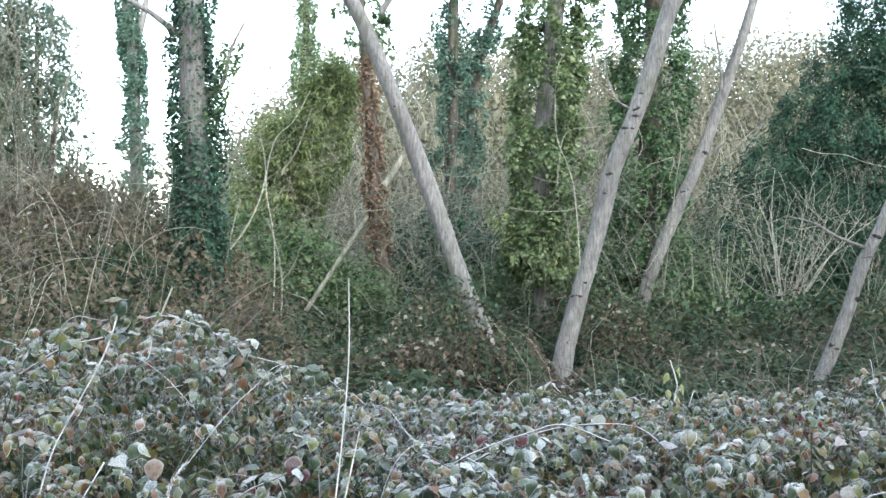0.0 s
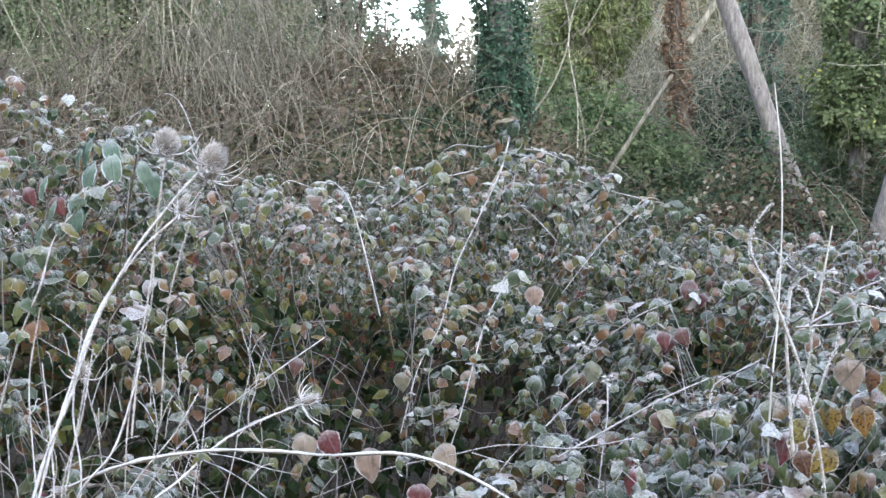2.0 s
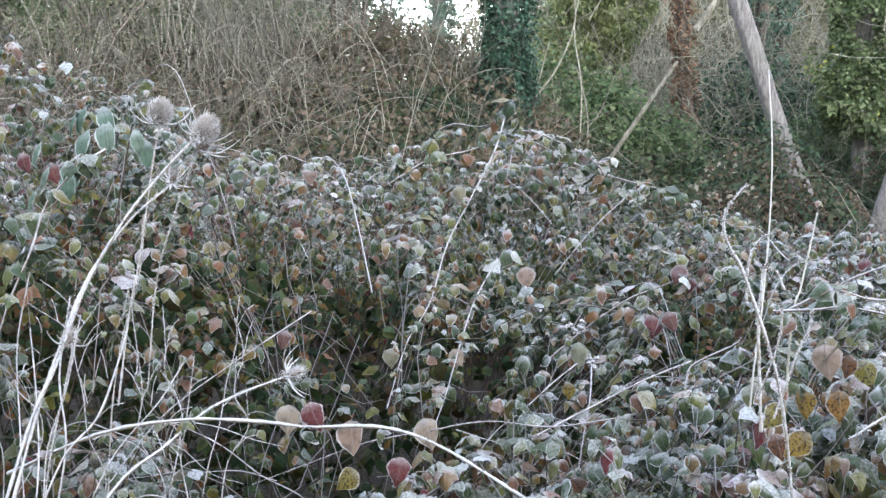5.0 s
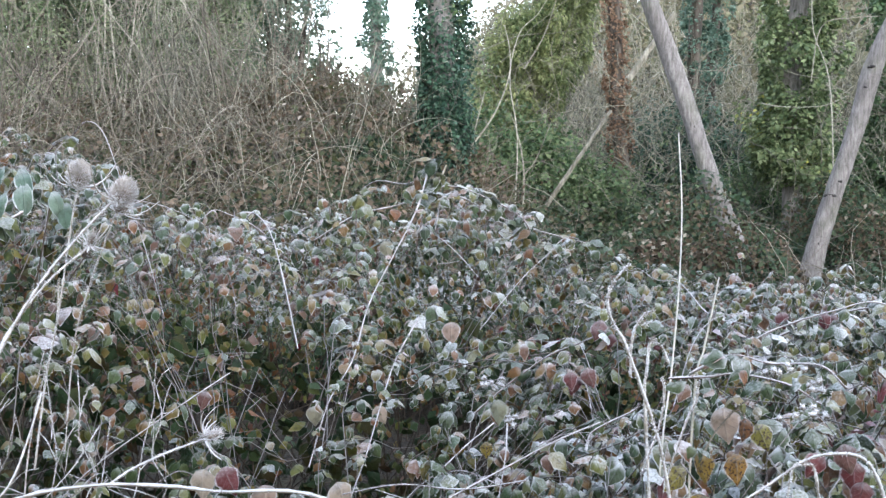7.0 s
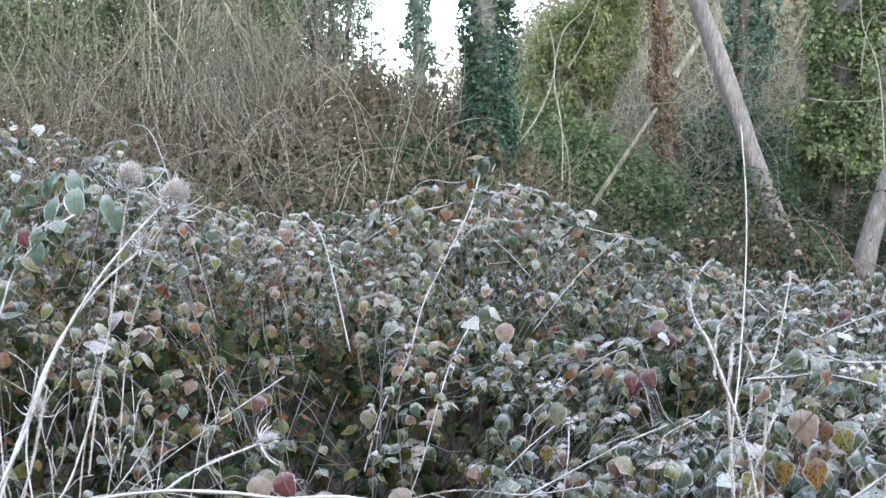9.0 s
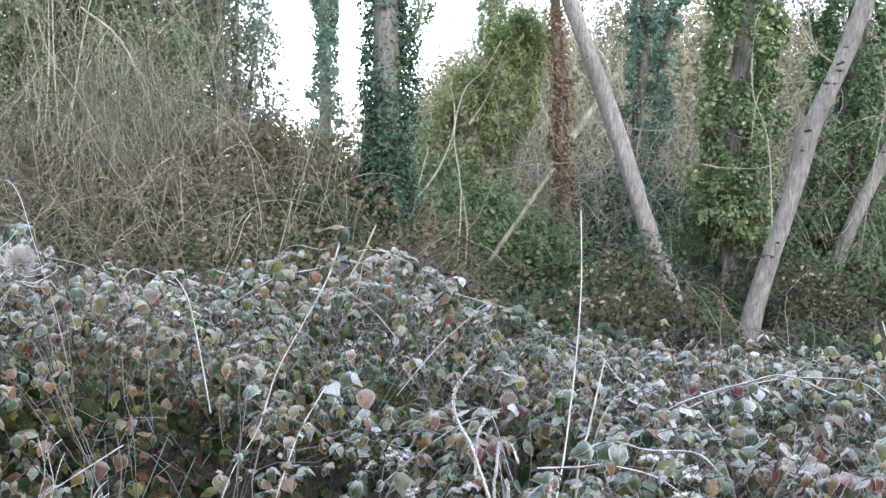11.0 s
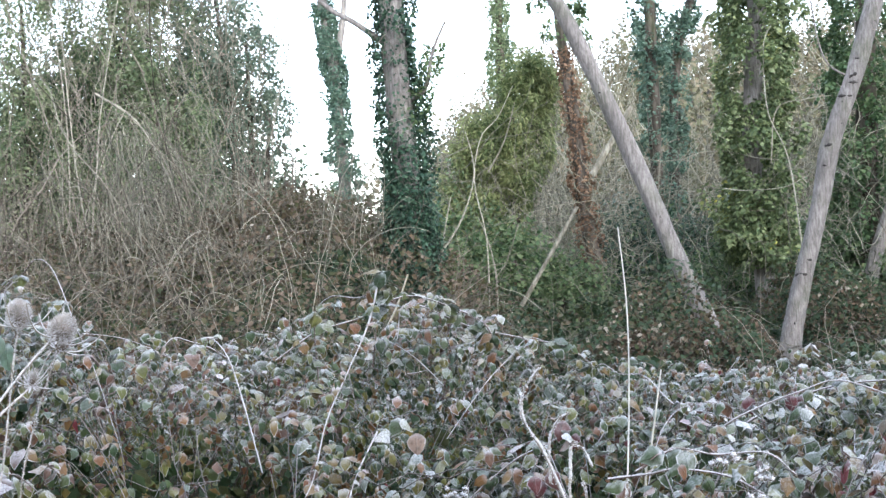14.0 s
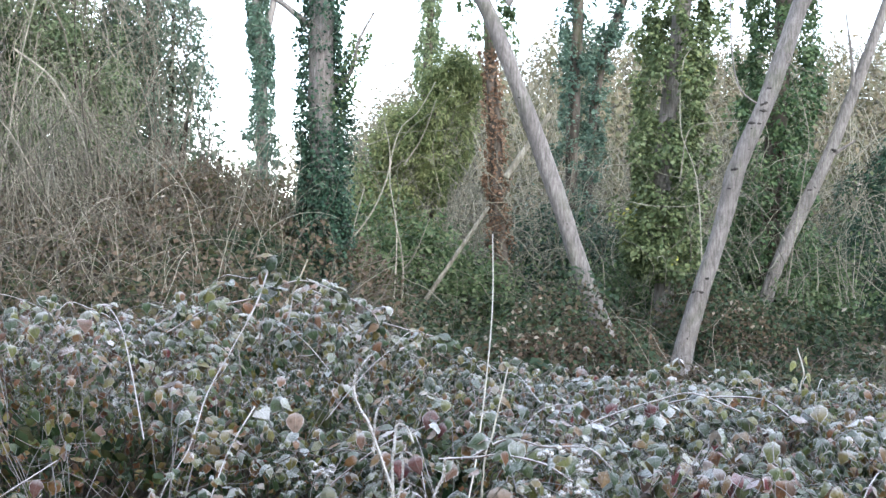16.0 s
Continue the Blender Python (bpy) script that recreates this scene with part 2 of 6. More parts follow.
# hillside leaves, their colours lightened to stand for haze
wood_leaf = leaf_mat("wood_leaf", [(0.0, (0.075, 0.090, 0.045)), (0.5, (0.150, 0.142, 0.084)), (1.0, (0.235, 0.190, 0.132))], patch=0.4, patch_scale=0.18, gloss=0.8)
bark_grey = bark_mat("bark_grey", (0.170, 0.152, 0.142), (0.290, 0.266, 0.252), 52.0, (1, 1, 0.16), bump=0.8, moss=0.25)
bark_pale = bark_mat("bark_pale", (0.175, 0.156, 0.142), (0.30, 0.275, 0.252), 52.0, (1, 1, 0.16), bump=0.7)
bark_brown = bark_mat("bark_brown", (0.06, 0.048, 0.036), (0.16, 0.13, 0.105), 14.0, moss=0.4)
knot_wood = bark_mat("knot_wood", (0.022, 0.019, 0.017), (0.075, 0.064, 0.056), 40.0, bump=0.8)
dead_wood = bark_mat("dead_wood", (0.18, 0.165, 0.125), (0.36, 0.335, 0.27), 22.0, bump=0.3)
twig_brown = twig_mat("twig_brown", [(0.0, (0.075, 0.065, 0.052)), (0.5, (0.175, 0.150, 0.118)), (0.85, (0.24, 0.205, 0.165)), (1.0, (0.36, 0.32, 0.26))])
# hillside twigs, with the haze of distance put into the colour
twig_far = twig_mat("twig_far", [(0.0, (0.13, 0.125, 0.095)), (0.5, (0.20, 0.19, 0.145)), (1.0, (0.30, 0.285, 0.22))])
twig_pale = twig_mat("twig_pale", [(0.0, (0.22, 0.20, 0.155)), (0.5, (0.34, 0.315, 0.25)), (1.0, (0.46, 0.43, 0.35))])
twig_green = twig_mat("twig_green", [(0.0, (0.10, 0.095, 0.07)), (0.5, (0.20, 0.19, 0.14)), (1.0, (0.36, 0.34, 0.26))])
# cane colour with the shade at the thicket's foot put in
shade_dark_cane = twig_mat("shade_dark_cane", [(0.0, (0.03, 0.022, 0.016)), (1.0, (0.075, 0.052, 0.038))])
# copy of cane darkened for shade among the leaves, with less frost
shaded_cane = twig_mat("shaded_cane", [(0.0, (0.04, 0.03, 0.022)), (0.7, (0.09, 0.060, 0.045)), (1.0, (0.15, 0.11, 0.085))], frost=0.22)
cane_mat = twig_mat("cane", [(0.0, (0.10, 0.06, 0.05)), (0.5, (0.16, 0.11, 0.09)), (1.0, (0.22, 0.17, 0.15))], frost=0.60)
frost_stem = twig_mat("frost_stem", [(0.0, (0.20, 0.165, 0.125)), (1.0, (0.36, 0.31, 0.24))], frost=0.78)
dry_stem = twig_mat("dry_stem", [(0.0, (0.38, 0.33, 0.22)), (1.0, (0.52, 0.47, 0.34))], frost=0.35)
spine_mat = twig_mat("teasel_spine", [(0.0, (0.40, 0.35, 0.30)), (1.0, (0.60, 0.55, 0.50))], frost=0.8)
seed_core = twig_mat("teasel_core", [(0.0, (0.17, 0.13, 0.10)), (1.0, (0.26, 0.21, 0.17))], frost=0.3)

soil, st, sp = node_mat("leaf_litter")
sn, sf = noisy(st, 6.0, 5.0), noisy(st, 45.0, 3.0)
sc = ramp(st, sn, [(0.3, (0.012, 0.010, 0.007)), (0.5, (0.028, 0.022, 0.014)), (0.7, (0.045, 0.040, 0.020))])
sc = mix(st, sums(st, "MULTIPLY", steps(st, sf, 0.5, 0.65), 0.6), sc, (0.07, 0.042, 0.024))
st.links.new(sc, sp.inputs["Base Color"])
sp.inputs["Roughness"].default_value = 0.95
sb = add(st, "ShaderNodeBump", Strength=0.8, Distance=0.04)
st.links.new(sf, sb.inputs["Height"])
st.links.new(sb.outputs[0], sp.inputs["Normal"])


# ---- builders ----
rng = np.random.default_rng(7)


def smooth(a, b, v):
    s = np.clip((v - a) / (b - a), 0, 1)
    return s * s * (3 - 2 * s)


def wave(x, y, seed=0.0):
    """A cheap rolling noise, about -1 to 1."""
    return (np.sin(1.7 * x + 0.9 * y + seed) + np.sin(-1.1 * x + 2.3 * y + 1.7 * seed) + np.sin(3.9 * x + 1.3 * y + 2.1 + seed) * 0.6 + np.sin(-2.7 * x + 4.4 * y + 0.4 - seed) * 0.5) / 3.1


def mesh_of(name, V, F, mat, parent=None, label="", rim=None, shade=True):
    """One mesh object out of arrays of corners and equal-sided faces."""
    V, F = np.ascontiguousarray(V, dtype=np.float32).reshape(-1, 3), np.ascontiguousarray(F, dtype=np.int32)
    n, k = F.shape
    me = bpy.data.meshes.new(name)
    me.vertices.add(len(V))
    me.vertices.foreach_set("co", V.ravel())
    me.loops.add(n * k)
    me.loops.foreach_set("vertex_index", F.ravel())
    me.polygons.add(n)
    me.polygons.foreach_set("loop_start", np.arange(0, n * k, k, dtype=np.int32))
    me.polygons.foreach_set("use_smooth", np.full(n, shade))
    if rim is not None:
        if np.ndim(rim) == 1:
            rim = np.stack([rim, V[:, 1], np.full(len(V), 0.75)], 1)
        for i, key in enumerate(("rim", "along", "open_sky")):
            a = me.attributes.new(key, "FLOAT", "POINT")
            a.data.foreach_set("value", np.ascontiguousarray(rim[:, i], dtype=np.float32))
    me.update(calc_edges=True)
    me.materials.append(mat)
    ob = new(name, me)
    ob.parent = parent
    if label:
        ob["label"] = label
    return ob


def thing(name, place, label, category, group="", kind=""):
    ob = new(name)
    ob.location = place
    ob.empty_display_size = 0.1
    return tagged(ob, label, category, group, kind)


def join(parts):
    """Stacks (V, F) or (V, F, rim) pieces into one."""
    vs, fs, rs, n = [], [], [], 0
    for p in parts:
        vs.append(p[0])
        fs.append(p[1] + n)
        n += len(p[0])
        if len(p) > 2:
            rs.append(p[2])
    return (np.concatenate(vs), np.concatenate(fs), np.concatenate(rs) if rs else None)


def local(ob, V):
    return V - np.array(ob.location)


def tubes(P, R, sides=3):
    """Many tubes at once. P: n x k x 3 centre lines, R: n x k radii."""
    P, R = np.asarray(P, float), np.asarray(R, float)
    n, k, _ = P.shape
    T = np.gradient(P, axis=1)
    T /= np.linalg.norm(T, axis=2, keepdims=True) + 1e-9
    A = np.cross(T, np.array([0.83, 0.41, 0.37]))
    A /= np.linalg.norm(A, axis=2, keepdims=True) + 1e-9
    B = np.cross(T, A)
    a = np.arange(sides) * 2 * np.pi / sides
    V = P[:, :, None] + R[:, :, None, None] * (A[:, :, None] * np.cos(a)[:, None] + B[:, :, None] * np.sin(a)[:, None])
    i = np.arange(n * k * sides).reshape(n, k, sides)
    j = np.roll(i, -1, axis=2)
    F = np.stack([i[:, :-1], j[:, :-1], j[:, 1:], i[:, 1:]], axis=-1).reshape(-1, 4)
    return V.reshape(-1, 3), F


def bend(points, k=24):
    """A smooth line through a few points (Catmull-Rom), k points long."""
    p = np.asarray(points, float)
    p = np.concatenate([2 * p[:1] - p[1:2], p, 2 * p[-1:] - p[-2:-1]])
    u = np.linspace(0, len(p) - 3 - 1e-6, k)
    i = u.astype(int)
    f = (u - i)[:, None]
    a, b, c, d = p[i], p[i + 1], p[i + 2], p[i + 3]
    return 0.5 * (2 * b + (c - a) * f + (2 * a - 5 * b + 4 * c - d) * f * f + (3 * b - a - 3 * c + d) * f ** 3)


def rod(points, r0, r1, sides=6, k=24, rough=0.0):
    c = bend(points, k)
    r = np.linspace(r0, r1, k)
    if rough:
        r = r * (1 + rough * rng.uniform(-1, 1, k))
    return tubes(c[None], r[None], sides)


def unit(v):
    return v / (np.linalg.norm(v, axis=-1, keepdims=True) + 1e-9)


# leaf forms
def leaf_grid(stations, widths, across):
    """Stations along a leaf, half widths there, and the number of corners across it."""
    return np.array(stations), np.array(widths), np.linspace(-1, 1, across)


NEAR_LEAF = leaf_grid((0.0, 0.08, 0.22, 0.42, 0.64, 0.84, 1.0), (0.05, 0.24, 0.37, 0.39, 0.29, 0.13, 0.01), 5)
GOOD_LEAF = leaf_grid((0.0, 0.16, 0.42, 0.72, 1.0), (0.06, 0.33, 0.39, 0.24, 0.01), 3)
MID_LEAF = leaf_grid((0.0, 0.20, 0.56, 1.0), (0.08, 0.36, 0.34, 0.02), 3)
FAR_LEAF = leaf_grid((0.0, 0.42, 1.0), (0.10, 0.43, 0.08), 3)


def leaflets(P, N, D, size, grid, sky, dip=(-0.05, 0.65), arc=(0.5, 1.7), cup=(-0.1, 0.8)):
    """Leaves that start at P along D, bend over towards -N and cup their sides; sky: how open to the sky each lies."""
    m = len(P)
    N = unit(N)
    D = unit(D - N * (D * N).sum(-1, keepdims=True))
    B = np.cross(D, N)
    S, W, C = grid
    k, c = len(S), len(C)
    phi = rng.uniform(*dip, (m, 1)) + rng.uniform(*arc, (m, 1)) * S[None]
    ds = np.diff(S, prepend=0.0)[None]
    fwd = np.cumsum(np.cos(phi) * ds, 1)[..., None]
    fall = np.cumsum(np.sin(phi) * ds, 1)[..., None]
    line = D[:, None] * fwd - N[:, None] * fall
    out = N[:, None] * np.cos(phi)[..., None] + D[:, None] * np.sin(phi)[..., None]
    w = W[None, :, None] * C[None, None] * rng.uniform(0.62, 1.12, (m, 1, 1))
    w = w * (1 + 0.09 * rng.normal(size=(m, k, c)))
    z = -rng.uniform(*cup, (m, 1, 1)) * np.abs(w) ** 1.3 * 1.4 + 0.040 * rng.normal(size=(m, k, c))
    V = line[:, :, None] + B[:, None, None] * w[..., None] + out[:, :, None] * z[..., None]
    size = np.broadcast_to(np.asarray(size, float), (m,))
    V = P[:, None, None] + V * size[:, None, None, None]
    i = np.arange(m * k * c).reshape(m, k, c)
    F = np.stack([i[:, :-1, :-1], i[:, :-1, 1:], i[:, 1:, 1:], i[:, 1:, :-1]], -1).reshape(-1, 4)
    rim = np.broadcast_to(np.maximum(np.abs(C)[None], (S > 0.97)[:, None] * 1.0)[None], (m, k, c))
    att = np.stack([rim, np.broadcast_to(S[None, :, None], (m, k, c)), np.broadcast_to(np.broadcast_to(np.asarray(sky, float), (m,))[:, None, None], (m, k, c))], -1)
    return V.reshape(-1, 3), F, att.reshape(-1, 3)


KITE = (np.array([(0, 0, 0), (-0.36, 0.42, 0.07), (0, 0.45, -0.03), (0.36, 0.42, 0.07), (0, 1, -0.1)]), np.array([(0, 2, 4, 1), (0, 3, 4, 2)]), np.array([0.8, 1, 0, 1, 1.0]))
IVY = (np.array([(0, 0, 0), (-0.45, 0.18, 0.06), (-0.40, 0.5, 0.06), (0, 0.4, -0.04), (0.45, 0.18, 0.06), (0.40, 0.5, 0.06), (0, 1, -0.08)]), np.array([(0, 3, 2, 1), (0, 4, 5, 3), (3, 5, 6, 2)]), np.zeros(7))
LONG_LEAF = (np.array([(0, 0, 0), (-0.34, 0.45, 0.06), (0.34, 0.45, 0.06), (0, 1, -0.1)]), np.array([(0, 2, 3, 1)]), np.array([0.8, 1, 1, 1.0]))
FAR_IVY = (np.array([(0, 0, 0), (-0.42, 0.40, 0.10), (0.42, 0.40, -0.10), (0, 1, 0.05)]), np.array([(0, 2, 3, 1)]), np.zeros(4))
NEEDLE = (np.array([(0, 0, 0), (-0.16, 0.5, 0.05), (0.16, 0.5, 0.05), (0, 1, -0.1)]), np.array([(0, 2, 3, 1)]), np.zeros(4))


def leaves(P, N, D, size, shape):
    """Leaves at P, facing N, tips along D."""
    N = unit(N)
    D = unit(D - N * (D * N).sum(-1, keepdims=True))
    B = np.cross(D, N)
    L, F, rim = shape
    size = np.broadcast_to(np.asarray(size, float), (len(P),))[:, None, None]
    wide, curl = rng.uniform(0.72, 1.08, (len(P), 1, 1)), rng.uniform(0.1, 1.9, (len(P), 1, 1))
    crinkle = rng.normal(0, 0.035, (len(P), len(L), 1))
    V = P[:, None] + size * (B[:, None] * L[None, :, :1] * wide + D[:, None] * L[None, :, 1:2] + N[:, None] * (L[None, :, 2:] * curl + crinkle))
    G = (F[None] + (np.arange(len(P)) * len(L))[:, None, None]).reshape(-1, F.shape[1])
    return V.reshape(-1, 3), G, np.tile(np.stack([rim, L[:, 1], np.full(len(L), 0.5)], 1), (len(P), 1))


def sphere_dirs(n):
    return unit(rng.normal(size=(n, 3)))


def blob_leaves(blobs, n, size, shape, lump=0.35, hollow=0.55):
    """A crown: leaves over lumpy, overlapping round masses, thinning inwards."""
    blobs = np.array(blobs, float)
    w = (blobs[:, 3] * blobs[:, 4] + blobs[:, 4] * blobs[:, 5] + blobs[:, 3] * blobs[:, 5])
    pick = rng.choice(len(blobs), n, p=w / w.sum())
    d = sphere_dirs(n)
    b = blobs[pick]
    q = d * 3.1 + b[:, :3] * 1.3
    lumpy = 1 + lump * (wave(q[:, 0] + q[:, 2], q[:, 1] - q[:, 2] * 0.7, 1.3) + 0.6 * wave(2.7 * q[:, 0] - q[:, 2], 2.9 * q[:, 1] + 2.1 * q[:, 2], 4.1))
    r = lumpy * np.clip(1 - (1 - hollow) * rng.random(n) ** 1.6 + 0.10 * rng.normal(size=n) * 0.7, 0.1, None)
    P = b[:, :3] + d * r[:, None] * b[:, 3:6]
    N = unit(d + np.array([0, 0, 0.35]) + 0.6 * rng.normal(size=(n, 3)))
    D = unit(d * 0.4 + np.array([0, 0, -0.2]) + 1.0 * rng.normal(size=(n, 3)))
    return leaves(P, N, D, size * rng.uniform(0.6, 1.3, n), shape)


def sleeve(points, r0, r1, n, size, shape=FAR_IVY, bare=0.0, low=0.0, high=1.0, ragged=0.4, fade=(1, 1), skirt=0.0, gaps=0.0):
    """Ivy round a trunk: leaves in a ragged coat, with bare stretches on the side that faces -y."""
    c = bend(points, 60)
    m = int(n * 1.6)
    s = low + (high - low) * rng.beta(*fade, m)
    f = s * 58.99
    i = f.astype(int)
    f = (f - i)[:, None]
    a = rng.uniform(0, 2 * np.pi, m)
    turn = np.cos(a)
    other = np.sin(a)
    lump = 1 + ragged * (0.8 * wave(turn * 1.9 + s * 7, other * 1.9 + s * 11, 0.7) + 0.5 * wave(turn * 3 + s * 27, other * 3 - s * 19, 2.2))
    r = (r0 + (r1 - r0) * s) * lump * (0.60 + 0.42 * rng.random(m) ** 0.5 + 0.12 * rng.random(m) ** 6)
    d = np.stack([np.cos(a), np.sin(a), np.zeros(m)], 1)
    keep = np.ones(m, bool)
    if bare:
        face = np.clip((-np.sin(a) - 0.35) / 0.4, 0, 1)
        if skirt:
            face = face * (0.10 + 0.90 * smooth(skirt * 0.8, skirt * 1.25, s))
        keep = rng.random(m) > face * smooth(-0.45, 0.15, wave(s * 13 + a * 0.7, s * 7, 0.3) + bare - 0.5) * 1.1
    if gaps:
        keep &= rng.random(m) > gaps * smooth(0.05, -0.45, wave(a * 2.2 + s * 9, s * 23, 1.9))
    P = (c[i] * (1 - f) + c[i + 1] * f + d * r[:, None])[keep][:n]
    d = d[keep][:n]
    k = len(P)
    N = unit(d + np.array([0, 0, 0.6]) + 0.75 * rng.normal(size=(k, 3)))
    D = unit(np.array([0, 0, -0.25]) + d * 0.3 + 1.0 * rng.normal(size=(k, 3)))
    return leaves(P, N, D, size * rng.uniform(0.5, 1.3, k), shape)


def tufts(C, out, reach, per, size, shape, hang=1.3):
    """Foliage in tufts: round masses at C that face out, leaves over their outer sides, tips hanging."""
    n = len(C)
    m = n * per
    i = np.repeat(np.arange(n), per)
    d = unit(rng.normal(size=(m, 3)) + 0.9 * out[i] + np.array([0, 0, 0.25]))
    r = reach[i] * (0.35 + 0.65 * rng.random(m) ** 0.45)
    P = C[i] + d * r[:, None] * np.array([1.0, 1.0, hang])
    N = unit(d * 0.8 + np.array([0, 0, 0.55]) + 0.5 * rng.normal(size=(m, 3)))
    D = unit(d * 0.5 + np.array([0, 0, -0.7]) + 0.7 * rng.normal(size=(m, 3)))
    return leaves(P, N, D, size * rng.uniform(0.6, 1.3, m), shape)


def column_tufts(points, r0, r1, n, per, size, shape, reach=(0.07, 0.20), low=0.0, high=1.0):
    """Tufts of ivy round a trunk, some standing well off it."""
    c = bend(points, 60)
    s = rng.uniform(low, high, n)
    a = rng.uniform(0, 2 * np.pi, n)
    out = np.stack([np.cos(a), np.sin(a), np.zeros(n)], 1)
    r = (r0 + (r1 - r0) * s) * (0.45 + 0.55 * rng.random(n) ** 0.7 + 0.35 * (rng.random(n) < 0.12) + 0.22 * wave(a * 1.3 + s * 5, s * 17, 0.8))
    C = c[(s * 59).astype(int)] + out * r[:, None]
    return tufts(C, out, rng.uniform(*reach, n), per, size, shape)


def blob_tufts(blobs, n, per, size, shape, reach=(0.10, 0.28), lump=0.4):
    """Tufts over lumpy, overlapping round masses."""
    blobs = np.array(blobs, float)
    w = (blobs[:, 3] * blobs[:, 4] + blobs[:, 4] * blobs[:, 5] + blobs[:, 3] * blobs[:, 5])
    b = blobs[rng.choice(len(blobs), n, p=w / w.sum())]
    d = sphere_dirs(n)
    q = d * 2.6 + b[:, :3] * 1.3
    r = (0.55 + 0.45 * rng.random(n) ** 0.6) * (1 + lump * wave(q[:, 0] + q[:, 2], q[:, 1] - q[:, 2] * 0.7, 1.3))
    return tufts(b[:, :3] + d * r[:, None] * b[:, 3:6], d, rng.uniform(*reach, n), per, size, shape)


def wisps(starts, heading, length, k=7, wander=0.25, sag=0.0, r=0.006, taper=0.3, sides=3):
    """Many thin twigs that wander off from their starts."""
    n = len(starts)
    length = np.broadcast_to(np.asarray(length, float), (n,))
    P = np.zeros((n, k, 3))
    P[:, 0] = starts
    d = unit(np.asarray(heading, float) + np.zeros((n, 3)))
    for j in range(1, k):
        d = unit(d + wander * rng.normal(size=(n, 3)) + np.array([0, 0, -sag]))
        P[:, j] = P[:, j - 1] + d * (length / (k - 1))[:, None]
    R = np.broadcast_to(np.asarray(r, float), (n,))[:, None] * np.linspace(1, taper, k)[None]
    return tubes(P, R, sides), P


def trunk_mesh(points, radii, sides=16, k=40, knobs=0.05):
    """A tapered trunk with an uneven, ridged section."""
    c = bend(points, k)
    r = np.interp(np.linspace(0, 1, k), np.linspace(0, 1, len(radii)), radii)
    V, F = tubes(c[None], r[None], sides)
    ring = V.reshape(k, sides, 3)
    out = ring - c[:, None]
    a = np.arange(sides)[None] * 2 * np.pi / sides
    s = np.linspace(0, 1, k)[:, None]
    bump = 1 + knobs * (np.sin(3 * a + 9 * s) + 0.7 * np.sin(5 * a - 14 * s + 1) + 0.8 * np.sin(31 * s + 2 * a)) + knobs * 0.6 * rng.normal(size=(k, sides))
    return (c[:, None] + out * bump[..., None]).reshape(-1, 3), F


# ---- the lie of the land ----
def ground_z(x, y):
    x, y = np.asarray(x, float), np.asarray(y, float)
    z = 0.05 * wave(x * 0.8, y * 0.8, 0.5)
    z = z + 1.15 * smooth(8.0, 13.0, y) * smooth(-0.9, -3.2, x) * (1 - 0.75 * smooth(16, 30, y))
    z = z + 8.4 * smooth(24, 62, y) * smooth(-0.27, -0.06, x / np.maximum(y, 1.0)) * (1 - 0.3 * smooth(120, 400, y))
    z = z + 0.5 * smooth(12, 20, y) * smooth(-2, 2, x)
    z = z + 0.36 * np.exp(-((x + 3.8) / 0.9) ** 2 - ((y - 13.2) / 1.3) ** 2)
    return z


def grid_mesh(name, xs, ys, f, mat, parent=None):
    X, Y = np.meshgrid(xs, ys)
    V = np.stack([X, Y, f(X, Y)], -1).reshape(-1, 3)
    i = np.arange(len(xs) * len(ys)).reshape(len(ys), len(xs))
    F = np.stack([i[:-1, :-1], i[:-1, 1:], i[1:, 1:], i[1:, :-1]], -1).reshape(-1, 4)
    return mesh_of(name, V, F, mat, parent)


axis = np.concatenate([[-900, -500, -250, -130, -80, -55], np.linspace(-40, 40, 161), [55, 80, 130, 250, 500, 900]])
axis_y = np.concatenate([[-900, -400, -150, -60, -25, -10], np.linspace(-5, 70, 151), [85, 120, 200, 400, 900]])
ground = grid_mesh("ground", axis, axis_y, ground_z, soil)
tagged(ground, "dark soil and rotting leaf litter under the scrub", "ground", kind="structure")


# ---- trees ----
def tree(name, label, points, radii, bark, knobs=0.05, sides=16):
    """A trunk of its own on the ground, as thing and part."""
    x, y = points[0][:2]
    ob = thing(name, (x, y, float(ground_z(x, y)) - 0.1), label, "tree")
    V, F = trunk_mesh(points, radii, sides, 48, knobs)
    mesh_of("trunk", local(ob, V), F, bark, ob)
    return ob


def limb(ob, points, r0, r1, bark, k=14):
    V, F = rod(points, r0, r1, 8, k, 0.06)
    return mesh_of("limb", local(ob, V), F, bark, ob)


def twigs_on(ob, points, n, length, mat, r=0.006, up=0.6, name="twig_spray"):
    c = bend(points, 60)
    i = rng.integers(5, 60, n)
    h = rng.normal(size=(n, 3)) + np.array([0, 0, up])
    (V, F), _ = wisps(c[i], h, length * rng.uniform(0.4, 1.2, n), 6, 0.3, 0.0, r)
    made = mesh_of(name, local(ob, V), F, mat, ob)
    made["kind"] = "stuff"
    return made


def coat(ob, points, r0, r1, n, size, mat, label="", **more):
    V, F, rim = sleeve(points, r0, r1, n, size, **more)
    return mesh_of("ivy", local(ob, V), F, mat, ob, label)


def tufted(ob, points, r0, r1, n, per, size, mat, label="", **more):
    V, F, rim = column_tufts(points, r0, r1, n, per, size, FAR_IVY, **more)
    return mesh_of("ivy", local(ob, V), F, mat, ob, label)


